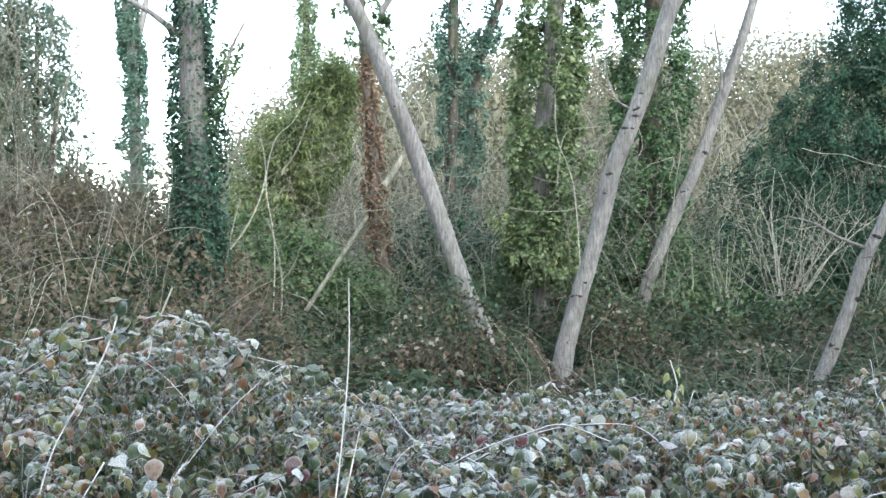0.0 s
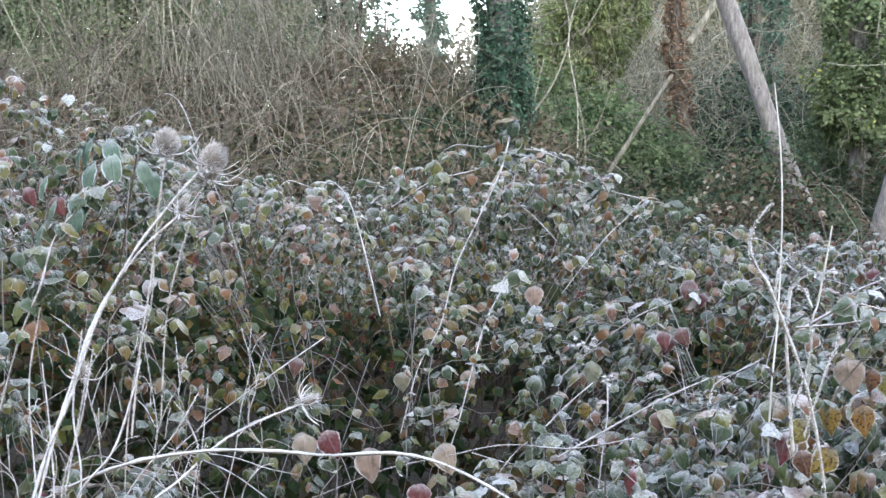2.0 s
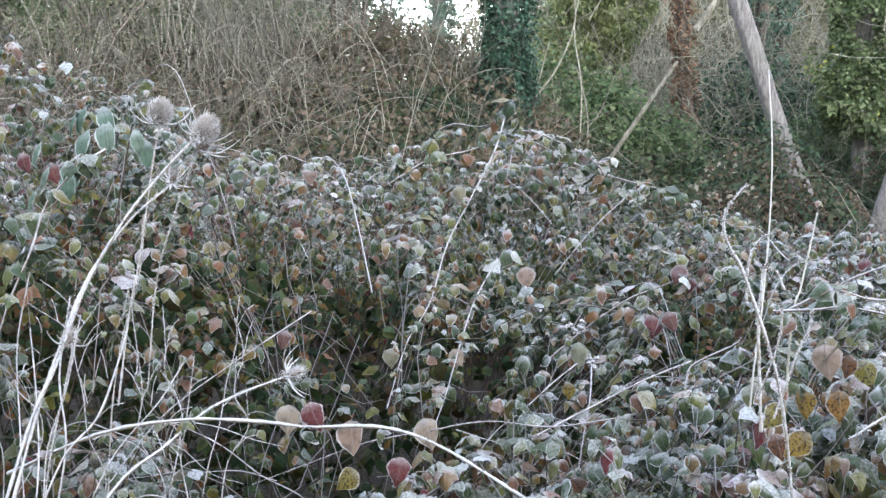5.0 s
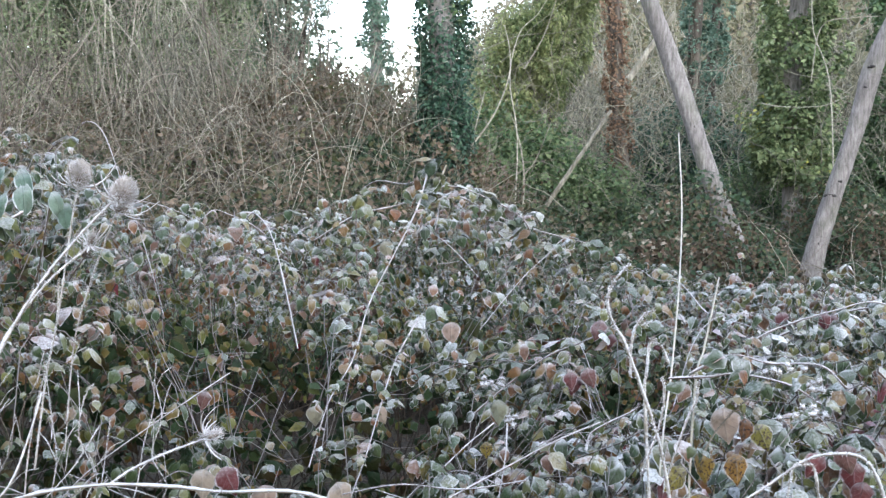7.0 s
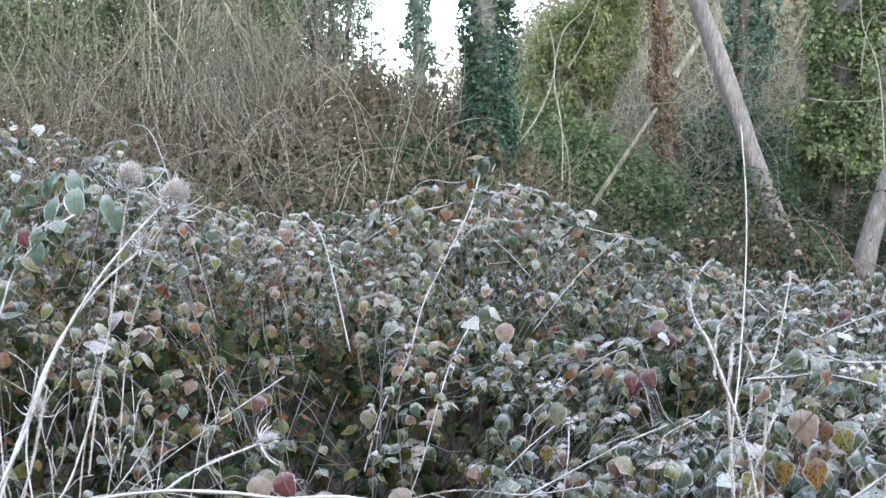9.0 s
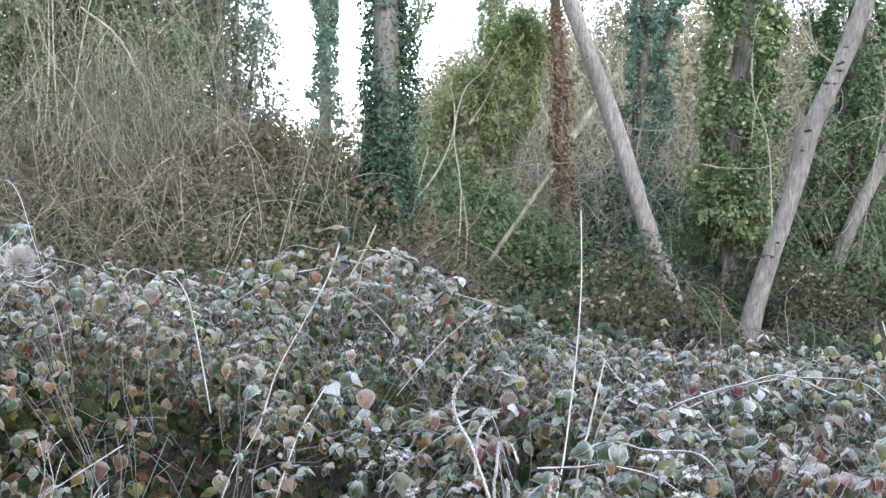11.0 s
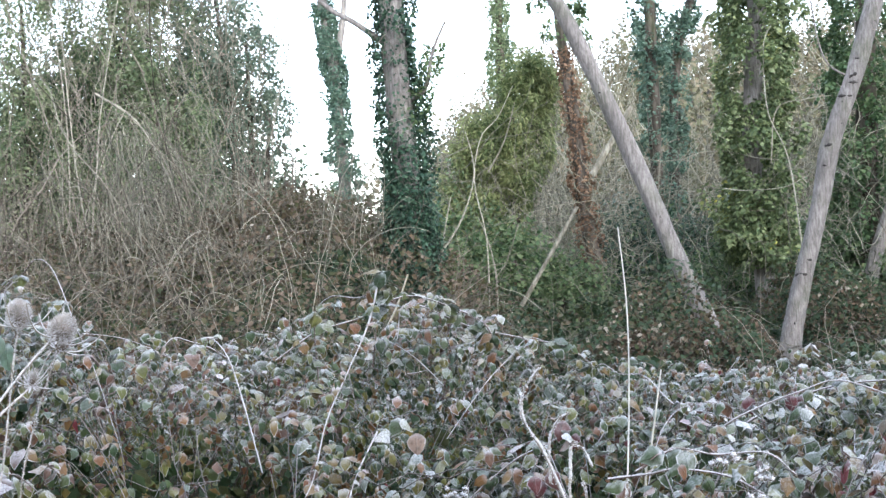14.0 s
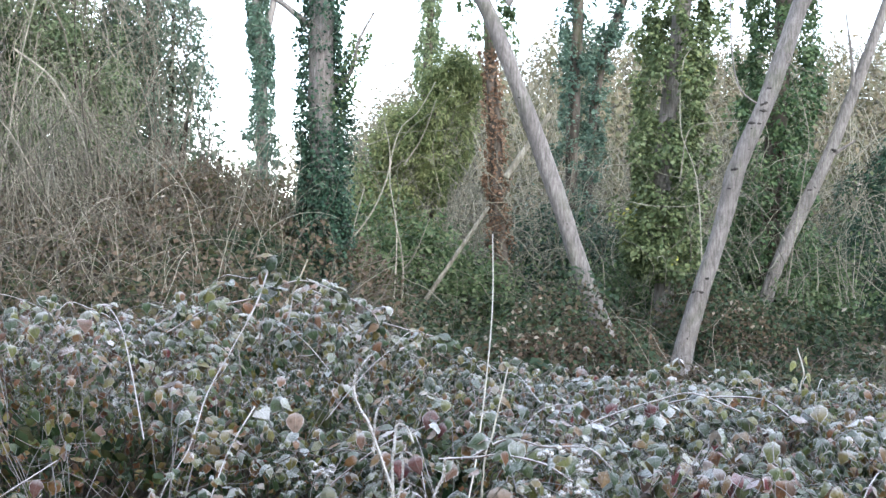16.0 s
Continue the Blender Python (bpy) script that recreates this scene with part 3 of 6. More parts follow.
# leaning bare trunk
LEAN_A = [(0.62, 12.1, 0.0), (0.51, 12.1, 0.38), (0.23, 12.1, 1.06), (-0.08, 12.1, 1.96), (-0.36, 12.1, 2.69), (-0.70, 12.1, 3.53), (-0.92, 12.1, 4.0), (-1.7, 12.0, 5.6), (-2.6, 11.8, 7.6), (-3.2, 11.6, 9.4)]
t1 = tree("leaning_tree", "leaning bare grey tree trunk among the scrub", LEAN_A, (0.115, 0.092, 0.086, 0.08, 0.074, 0.055, 0.03), bark_grey)
limb(t1, [(-0.62, 12.1, 3.85), (-0.45, 12.05, 4.1), (-0.32, 12.0, 4.4), (-0.2, 12.0, 4.9)], 0.035, 0.012, bark_grey)
limb(t1, [(-1.7, 12.0, 5.6), (-1.2, 12.2, 6.3), (-0.9, 12.3, 7.4)], 0.05, 0.015, bark_grey)
twigs_on(t1, LEAN_A[6:], 50, 1.0, twig_brown)
# second leaning trunk
LEAN_B = [(1.27, 13.4, -0.1), (1.34, 13.4, 0.39), (1.47, 13.4, 0.88), (1.72, 13.4, 1.75), (1.87, 13.4, 2.38), (2.15, 13.4, 3.06), (2.53, 13.4, 4.24), (2.95, 13.4, 5.7), (3.2, 13.5, 7.6), (3.4, 13.5, 9.6)]
t2 = tree("leaning_tree", "leaning grey tree trunk with dark knots, forking high up", LEAN_B, (0.135, 0.10, 0.092, 0.096, 0.086, 0.06, 0.03), bark_grey)
limb(t2, [(2.12, 13.4, 3.0), (1.85, 13.3, 3.2), (1.75, 13.3, 3.7), (1.7, 13.2, 4.6)], 0.013, 0.005, bark_grey)
limb(t2, [(2.45, 13.4, 4.0), (2.7, 13.3, 4.5), (3.1, 13.2, 5.6)], 0.07, 0.02, bark_grey)
twigs_on(t2, LEAN_B[5:], 50, 1.0, twig_brown)
# dark knots and branch scars
def knots(ob, points, n, r):
    c = bend(points, 80)
    for k in range(n):
        i = rng.integers(4, 62)
        a = rng.uniform(-2.6, -0.5)
        d = np.array([math.cos(a), math.sin(a), 0.1])
        u = np.linspace(-1, 1, 7)
        w = np.sqrt(np.clip(1 - u * u, 0.05, 1)) * rng.uniform(0.008, 0.022) * (1 + 0.35 * rng.normal(size=7))
        side = np.array([-d[1], d[0], rng.normal(0, 0.25)])
        V, F = tubes((c[i] + d * r * 0.97 + side * (u * rng.uniform(0.025, 0.075))[:, None] - d * (u * u * 0.02)[:, None])[None], w[None], 7)
        mesh_of("knot", local(ob, V), F, knot_wood, ob, "dark branch scar")


knots(t2, LEAN_B[:8], 16, 0.088)
knots(t1, LEAN_A[:8], 3, 0.074)
# third, thinner
LEAN_C = [(2.45, 16.4, 0.2), (2.63, 16.4, 0.56), (2.79, 16.4, 1.13), (3.09, 16.4, 1.89), (3.43, 16.4, 2.65), (3.74, 16.4, 3.49), (4.19, 16.4, 4.86), (4.6, 16.4, 6.6), (4.8, 16.4, 9.0)]
t3 = tree("leaning_tree", "slender leaning pale tree trunk with short stubs", LEAN_C, (0.105, 0.09, 0.088, 0.08, 0.075, 0.05, 0.03), bark_pale)
limb(t3, [(3.46, 16.4, 2.7), (3.6, 16.35, 2.8), (3.78, 16.3, 2.92)], 0.03, 0.015, bark_pale)
limb(t3, [(3.74, 16.4, 3.5), (3.72, 16.3, 3.9), (3.62, 16.3, 4.6)], 0.03, 0.01, bark_pale)
knots(t3, LEAN_C[:7], 6, 0.078)
twigs_on(t3, LEAN_C[5:], 60, 1.0, twig_brown)
# fourth, at the edge
LEAN_D = [(3.93, 13.0, -0.1), (4.11, 13.0, 0.30), (4.32, 13.0, 0.84), (4.50, 13.0, 1.39), (4.73, 13.0, 1.85), (5.3, 13.0, 3.3), (5.9, 13.0, 5.4), (6.2, 13.0, 7.6)]
t4 = tree("leaning_tree", "leaning thin grey trunk beside the dark evergreens", LEAN_D, (0.09, 0.072, 0.068, 0.062, 0.05, 0.03), bark_grey)
knots(t4, LEAN_D[:6], 6, 0.068)
limb(t4, [(4.55, 13.0, 1.5), (4.2, 12.9, 1.62), (3.9, 12.85, 1.78), (3.6, 12.8, 1.85)], 0.02, 0.006, bark_grey)
twigs_on(t4, LEAN_D[4:], 50, 1.0, twig_brown)

# big ivied tree on the bank
TRUNK_E = [(-2.55, 12.4, 0.35), (-2.54, 12.4, 1.2), (-2.50, 12.4, 2.0), (-2.54, 12.4, 3.0), (-2.57, 12.4, 4.0), (-2.62, 12.4, 5.4), (-2.75, 12.4, 7.5), (-2.8, 12.4, 10.0)]
t5 = tree("ivied_tree", "grey tree trunk with dark ivy climbing its sides", TRUNK_E, (0.20, 0.15, 0.14, 0.135, 0.13, 0.11, 0.08, 0.04), bark_grey)
coat(t5, TRUNK_E[:7], 0.28, 0.20, 21000, 0.044, ivy_dark, "dark green ivy leaves", bare=0.72, skirt=0.40, ragged=0.6)
coat(t5, TRUNK_E[:5], 0.32, 0.19, 9000, 0.044, ivy_dark, fade=(1.0, 2.4))
limb(t5, [(-2.6, 12.4, 3.62), (-2.74, 12.4, 3.72), (-2.98, 12.4, 3.91), (-3.27, 12.4, 4.11), (-3.8, 12.3, 4.7)], 0.04, 0.02, bark_grey)
limb(t5, [(-2.5, 12.4, 3.0), (-2.25, 12.35, 3.15), (-2.15, 12.3, 3.5), (-2.0, 12.3, 3.8)], 0.03, 0.012, bark_grey)
coat(t5, [(-2.45, 12.4, 2.7), (-2.25, 12.4, 3.2), (-2.12, 12.4, 3.6)], 0.16, 0.10, 800, 0.042, ivy_mid)
twigs_on(t5, TRUNK_E[2:], 90, 0.7, twig_brown)
# far ivied trees against the sky
TRUNK_F = [(-6.25, 25, 0.8), (-6.3, 25, 3.0), (-6.35, 25, 5.0), (-6.5, 25, 6.6), (-6.8, 25, 9.0), (-7.0, 25, 12.0)]
t6 = tree("ivied_tree", "distant ivy-clad tree against the bright sky", TRUNK_F, (0.17, 0.13, 0.11, 0.11, 0.09, 0.05), bark_pale)
tufted(t6, TRUNK_F[:5], 0.31, 0.12, 360, 60, 0.062, ivy_blue, reach=(0.07, 0.17))
limb(t6, [(-6.35, 25, 5.6), (-6.1, 25, 6.6), (-5.95, 25, 8.5)], 0.1, 0.03, bark_pale)
TRUNK_G = [(-3.25, 28, 2.0), (-3.2, 28, 4.8), (-3.15, 28, 6.6), (-3.1, 28, 8.6)]
t7 = tree("ivied_tree", "slim distant tree furred with ivy", TRUNK_G, (0.2, 0.12, 0.08, 0.03), bark_brown)
tufted(t7, TRUNK_G, 0.46, 0.04, 220, 55, 0.060, ivy_feather, reach=(0.07, 0.20))
# ivy columns behind the leaning trunks
COL_A = [(1.29, 15.6, 0.4), (1.28, 15.6, 1.0), (1.24, 15.6, 1.7), (1.27, 15.6, 2.9), (1.46, 15.6, 4.7), (1.55, 15.6, 6.5), (1.6, 15.6, 9.0)]
t8 = tree("ivied_tree", "broad tree column smothered in sunlit yellow-green ivy", COL_A, (0.13, 0.12, 0.12, 0.11, 0.1, 0.05), bark_pale)
tufted(t8, COL_A[1:6], 0.34, 0.46, 420, 80, 0.060, ivy_lime, "yellow-green ivy leaves", low=0.06, reach=(0.07, 0.19))
COL_B = [(2.85, 17, 0.3), (2.82, 17, 1.4), (2.88, 17, 3.0), (2.97, 17, 5.0), (3.05, 17, 7.0), (3.1, 17, 9.5)]
t9 = tree("ivied_tree", "ivy-smothered tree behind the leaning trunk", COL_B, (0.15, 0.14, 0.13, 0.12, 0.1, 0.05), bark_brown)
tufted(t9, COL_B[:5], 0.46, 0.52, 360, 85, 0.060, ivy_deep, "deep green ivy leaves", reach=(0.08, 0.22))
COL_C = [(0.15, 20, 0.8), (0.12, 20, 2.5), (0.15, 20, 4.2), (0.18, 20, 5.8), (0.2, 20, 8.5)]
t10 = tree("ivied_tree", "thin dark ivied trunk in the wood", COL_C, (0.12, 0.1, 0.1, 0.08, 0.03), bark_brown)
tufted(t10, COL_C, 0.26, 0.18, 150, 60, 0.062, ivy_blue, reach=(0.07, 0.20))
COL_D = [(0.35, 20.5, 0.8), (0.42, 20.5, 3.0), (0.6, 20.5, 4.6), (1.0, 20.5, 5.8), (1.4, 20.5, 7.5)]
t11 = tree("ivied_tree", "thin bent ivied stem in the wood", COL_D, (0.1, 0.08, 0.07, 0.06, 0.03), bark_brown)
tufted(t11, COL_D, 0.19, 0.14, 120, 50, 0.062, ivy_blue, reach=(0.06, 0.16))
# rust-brown dead ivy column
DEAD = [(-0.80, 17.4, 0.3), (-0.86, 17.4, 1.2), (-0.96, 17.4, 2.07), (-1.0, 17.4, 3.04), (-1.12, 17.4, 4.25), (-1.2, 17.4, 5.4)]
t12 = tree("dead_tree", "dead trunk coated in rust-brown withered ivy", DEAD, (0.11, 0.1, 0.1, 0.09, 0.07, 0.04), bark_brown)
coat(t12, DEAD[1:5], 0.165, 0.12, 3000, 0.052, dead_ivy, "withered rust-brown ivy leaves", gaps=0.9, ragged=0.8)
tufted(t12, DEAD[4:], 0.35, 0.2, 22, 45, 0.07, ivy_mid)

# the broken pole: two lengths
for pts, r in (([(-1.60, 14.2, 0.78), (-0.88, 14.2, 1.89)], 0.027), ([(-0.69, 14.2, 2.24), (-0.19, 14.3, 3.0)], 0.041)):
    pole = thing("broken_branch", pts[0], "pale snapped dead branch leaning in the wood", "branch")
    V, F = rod(pts, r, r * 0.7, 8, 16, 0.08)
    mesh_of("wood", local(pole, V), F, dead_wood, pole)


# ---- evergreens and bushes ----
def bush(name, label, blobs, n, size, mat, shape=FAR_IVY, stems=4, category="bush", bark=bark_brown, hollow=0.55, lump=0.35, tuft=0, reach=(0.10, 0.28)):
    x, y = blobs[0][:2]
    z = float(ground_z(x, y)) - 0.1
    ob = thing(name, (x, y, z), label, category)
    if tuft:
        V, F, rim = blob_tufts(blobs, tuft, n // tuft, size, shape, reach, lump)
    else:
        V, F, rim = blob_leaves(blobs, n, size, shape, lump, hollow)
    mesh_of("crown", local(ob, V), F, mat, ob)
    for b in blobs[:stems]:
        V, F = rod([(x, y, z), ((x + b[0]) / 2 + 0.1, (y + b[1]) / 2, (z + b[2]) / 2), (b[0], b[1], b[2] + b[5] * 0.4)], 0.07, 0.02, 7, 14, 0.1)
        mesh_of("stem", local(ob, V), F, bark, ob)
    return ob


bush("evergreen_bush", "yellow-green conical evergreen on the slope", [(-2.35, 18.5, 2.1, 0.55, 0.6, 1.2), (-2.0, 18.5, 3.1, 0.45, 0.45, 0.9), (-2.8, 18.5, 2.0, 0.42, 0.5, 0.9), (-1.75, 18.6, 3.95, 0.32, 0.35, 0.42), (-2.45, 18.4, 2.9, 0.32, 0.4, 0.6)], 36000, 0.095, needle_lime, NEEDLE, lump=0.6, tuft=300, reach=(0.08, 0.30))
# its two lowest masses are added to darken the shade underneath
bush("evergreen_tree", "large dark blue-green evergreen with a rounded flank", [(6.75, 19.5, 3.0, 1.25, 1.1, 1.7), (5.25, 19.5, 2.5, 0.65, 0.7, 0.7), (7.2, 19.5, 2.6, 1.5, 1.2, 1.6), (4.7, 19.5, 2.2, 0.36, 0.4, 0.4), (7.25, 19.5, 5.1, 0.95, 0.9, 1.4), (5.95, 19.4, 3.4, 0.6, 0.6, 0.7), (8.4, 19.8, 4.6, 1.6, 1.2, 2.6), (5.9, 19.6, 1.6, 1.7, 0.9, 1.1), (7.6, 19.4, 1.5, 1.5, 0.9, 1.2), (6.45, 19.5, 4.3, 0.45, 0.5, 0.6), (7.0, 19.5, 5.7, 0.7, 0.8, 1.4)], 96000, 0.09, needle_dark, NEEDLE, category="tree", tuft=900, reach=(0.10, 0.30))
bush("ivied_bush", "slim ivy-grown tree with blue-green leaves", [(-4.95, 14.0, 2.6, 0.36, 0.45, 1.5), (-5.05, 14.0, 4.6, 0.36, 0.45, 1.3), (-4.5, 14.2, 2.9, 0.28, 0.35, 0.9), (-4.7, 14.1, 3.9, 0.3, 0.35, 0.6), (-5.1, 14.0, 6.0, 0.3, 0.4, 1.0)], 30000, 0.046, ivy_pale, category="tree", tuft=300, reach=(0.08, 0.28))
bush("ivied_bush", "broad feathery ivy-grown tree standing above the bank", [(-5.8, 13.6, 2.5, 0.80, 0.8, 1.4), (-5.75, 13.6, 3.9, 0.60, 0.7, 1.0), (-6.35, 13.8, 4.6, 0.50, 0.6, 1.2), (-5.4, 13.5, 3.1, 0.4, 0.5, 0.8), (-5.8, 13.6, 5.4, 0.45, 0.5, 1.0), (-6.5, 13.8, 6.0, 0.4, 0.5, 0.9)], 50000, 0.044, ivy_feather, category="tree", tuft=420, reach=(0.10, 0.34))
bush("ivied_bush", "ivy-grown tree with a ragged open crown", [(-7.4, 13.2, 2.5, 0.85, 0.8, 1.4), (-7.2, 13.4, 4.2, 0.5, 0.6, 1.2), (-7.8, 13.3, 3.4, 0.5, 0.5, 0.9)], 34000, 0.044, ivy_feather, category="tree", tuft=280, reach=(0.10, 0.32))
bush("ivied_bush", "dark ivy-grown thicket at the edge of the wood", [(-9.2, 13.0, 2.6, 1.2, 0.9, 1.7), (-8.8, 13.2, 4.6, 0.8, 0.8, 1.5)], 32000, 0.048, ivy_feather, category="tree", tuft=280, reach=(0.10, 0.32))
# darker green than the front crowns, colouring in the shade inside the thicket
bush("ivied_bush", "deep mass of ivied trees closing the bank", [(-6.2, 15.6, 2.2, 1.5, 0.6, 1.3), (-5.2, 15.4, 1.8, 0.8, 0.5, 0.9), (-8.0, 15.2, 2.4, 1.5, 0.6, 1.5), (-10.2, 15.0, 2.8, 1.6, 0.6, 2.2), (-7.2, 15.3, 3.7, 0.9, 0.6, 0.9), (-5.9, 15.5, 3.6, 0.6, 0.5, 0.9)], 70000, 0.085, ivy_deep, category="tree", hollow=0.3)
n = 4200
x, y = rng.uniform(-10.5, -4.3, n), rng.uniform(12.3, 14.4, n)
(V, F), _ = wisps(np.stack([x, y, ground_z(x, y) + 0.3 + rng.random(n) * 4.6], 1), rng.normal(0, 0.5, (n, 3)) + np.array([0.05, -0.2, 0.9]), rng.uniform(0.35, 1.5, n), 6, 0.20, 0.12, rng.uniform(0.0018, 0.0046, n), 0.4)
twiggy = mesh_of("thicket_twigs", V, F, twig_pale)
tagged(twiggy, "bare grey twigs reaching through the ivied thicket", "undergrowth", kind="stuff")
n = 420
x, y = rng.uniform(-8.6, -4.5, n), rng.uniform(13.2, 14.6, n)
(V, F), _ = wisps(np.stack([x, y, 3.2 + rng.random(n) * 2.2], 1), rng.normal(0, 0.4, (n, 3)) + np.array([0, 0, 1.0]), rng.uniform(0.8, 2.2, n), 8, 0.2, 0.0, rng.uniform(0.003, 0.009, n), 0.25)
tops = mesh_of("thicket_twigs", V, F, twig_green)
tagged(tops, "bare thin treetop twigs against the white sky", "undergrowth", kind="stuff")
# unseen trees added behind and beside the path, closing it off to cut sky light
for x, y in ((-5, -7), (0.5, -8), (6, -7), (9, -1), (-9, -2), (11, 6), (-12, 5)):
    bush("ivied_bush", "unseen ivied trees added to block light from behind and beside", [(x, y, 2.6, 2.6, 1.8, 2.8), (x + 0.8, y - 0.6, 5.2, 2.2, 1.8, 2.6), (x - 0.9, y - 0.8, 7.0, 1.8, 1.6, 2.4)], 9000, 0.24, ivy_mid, category="tree", hollow=0.4)
bush("ivied_bush", "low dark ivy in the shade of the wood", [(-0.3, 19.5, 1.2, 0.9, 0.6, 0.9), (0.6, 18.5, 1.0, 0.8, 0.6, 0.9)], 8500, 0.07, ivy_dark)
bush("evergreen_bush", "low green holly-like bush below the slope", [(-1.9, 16.5, 1.0, 0.7, 0.6, 0.8), (-2.6, 16.0, 1.2, 0.6, 0.5, 0.7), (-1.1, 16.4, 0.7, 0.6, 0.5, 0.6)], 9000, 0.065, ivy_mid)
# dark needles put where only shade lies under the evergreens
bush("evergreen_bush", "added dark bush filling in the shade under the evergreens", [(5.4, 18.8, 1.3, 1.3, 0.6, 1.1), (6.9, 18.4, 1.3, 1.3, 0.6, 1.2), (4.4, 18.9, 1.0, 0.8, 0.6, 0.9)], 20000, 0.08, needle_dark, NEEDLE)
bush("ivied_bush", "ivy and bramble heaped between the leaning trunks", [(2.3, 17.6, 0.9, 0.9, 0.6, 0.8), (3.6, 17.8, 0.8, 0.7, 0.6, 0.8), (1.0, 17.0, 0.8, 0.7, 0.6, 0.6)], 11000, 0.065, ivy_mid)

# far wooded hillside: crowns of single far trees, and loose foliage between them
m = 420
hy = rng.uniform(31, 67, m)
hx = rng.uniform(-0.23, 0.75, m) * hy
tall = rng.uniform(1.3, 2.7, m)
wide = tall * rng.uniform(0.35, 0.65, m)
d = sphere_dirs(m * 190)
i = np.repeat(np.arange(m), 190)
r = (0.45 + 0.55 * rng.random(len(i)) ** 0.6)[:, None]
P = np.stack([hx, hy, ground_z(hx, hy) + tall * 0.75], 1)[i] + d * r * np.stack([wide, wide, tall * (1.15 - 0.15 * rng.random(m))], 1)[i]
far = leaves(P, d + np.array([0, -0.3, 0.5]) + 0.5 * rng.normal(size=d.shape), rng.normal(size=d.shape) + np.array([0, 0, 0.3]), rng.uniform(0.10, 0.24, len(i)), FAR_IVY)
n = 45000
hx, hy = rng.uniform(-0.24, 0.75, n), rng.uniform(30, 68, n)
hx = hx * hy
crown = np.maximum(0.4, 1.7 + 1.0 * wave(hx * 0.6, hy * 0.35, 2.0) + 0.6 * wave(hx * 2.1, hy * 1.1, 0.4))
top = np.stack([hx, hy, ground_z(hx, hy) + rng.random(n) ** 1.3 * crown], 1)
V, F, rim = join([far, leaves(top, rng.normal(size=(n, 3)) + np.array([0, -0.5, 0.5]), rng.normal(size=(n, 3)) + np.array([0, 0, 0.5]), rng.uniform(0.07, 0.2, n), FAR_IVY)])
far_wood = mesh_of("far_woodland", V, F, wood_leaf)
tagged(far_wood, "brown-green wooded hillside behind the trees, coloured pale for haze", "woodland", kind="stuff")
n = 6000
hx, hy = rng.uniform(-0.22, 0.75, n), rng.uniform(26, 64, n)
hx = hx * hy
(V, F), _ = wisps(np.stack([hx, hy, ground_z(hx, hy) + 3.0 * rng.random(n) ** 1.5], 1), rng.normal(0, 0.45, (n, 3)) + np.array([0, 0, 1.0]), rng.uniform(0.8, 3.2, n), 5, 0.26, 0, rng.uniform(0.007, 0.028, n), 0.25)
far_stems = mesh_of("far_saplings", V, F, twig_far)
tagged(far_stems, "bare grey-brown saplings crowding the hillside", "woodland", kind="stuff")

n = 2600
hx, hy = rng.uniform(-0.2, 0.75, n), rng.uniform(52, 68, n)
hx = hx * hy
(V, F), _ = wisps(np.stack([hx, hy, ground_z(hx, hy) + 1.5 * rng.random(n)], 1), rng.normal(0, 0.3, (n, 3)) + np.array([0, 0, 1.0]), rng.uniform(1.0, 3.8, n) * (1 + 0.5 * wave(hx * 0.5, hy * 0.2, 1.0)), 5, 0.2, 0, rng.uniform(0.01, 0.03, n), 0.25)
crest = mesh_of("far_saplings", V, F, twig_far)
tagged(crest, "bare twiggy treetops along the crest of the hillside", "woodland", kind="stuff")

# tangle of thin stems through the wood
n = 3300
x = np.where(rng.random(n) < 0.9, rng.uniform(-3.2, 4.2, n), rng.uniform(4.2, 7.5, n))
y = np.where(x > 3.2, rng.uniform(18.2, 24, n), np.where(x < -0.8, rng.uniform(17, 24, n), rng.uniform(15, 23, n)))
lift = 2.2 * rng.random(n) ** 1.4
(V, F), _ = wisps(np.stack([x, y, ground_z(x, y) + lift], 1), rng.normal(0, 0.6, (n, 3)) + np.array([0, 0, 0.8]), rng.uniform(0.5, 1.9, n), 8, 0.28, 0.03, rng.uniform(0.003, 0.009, n), 0.4)
mid_stems = mesh_of("wood_tangle", V, F, twig_green)
tagged(mid_stems, "tangle of thin bare stems filling the wood", "undergrowth", kind="stuff")
n = 16000
x = rng.uniform(-3.0, 4.4, n)
y = rng.uniform(15.0, 24, n)
z = ground_z(x, y) + rng.random(n) ** 1.3 * np.maximum(0.15, 1.2 + 1.1 * wave(x * 1.1, y * 0.9, 5.0))
V, F, rim = leaves(np.stack([x, y, z], 1), rng.normal(size=(n, 3)) + np.array([0, -0.4, 0.5]), rng.normal(size=(n, 3)) + np.array([0, 0, -0.4]), rng.uniform(0.04, 0.09, n), KITE)
mid_leaf = mesh_of("wood_foliage", V, F, ivy_mid)
tagged(mid_leaf, "loose green ivy and bramble leaves through the wood", "undergrowth", kind="stuff")


# ---- low scrub and the bank ----
def hump(x, y, cx, cy, sx, sy):
    return np.exp(-((x - cx) / sx) ** 2 - ((y - cy) / sy) ** 2)


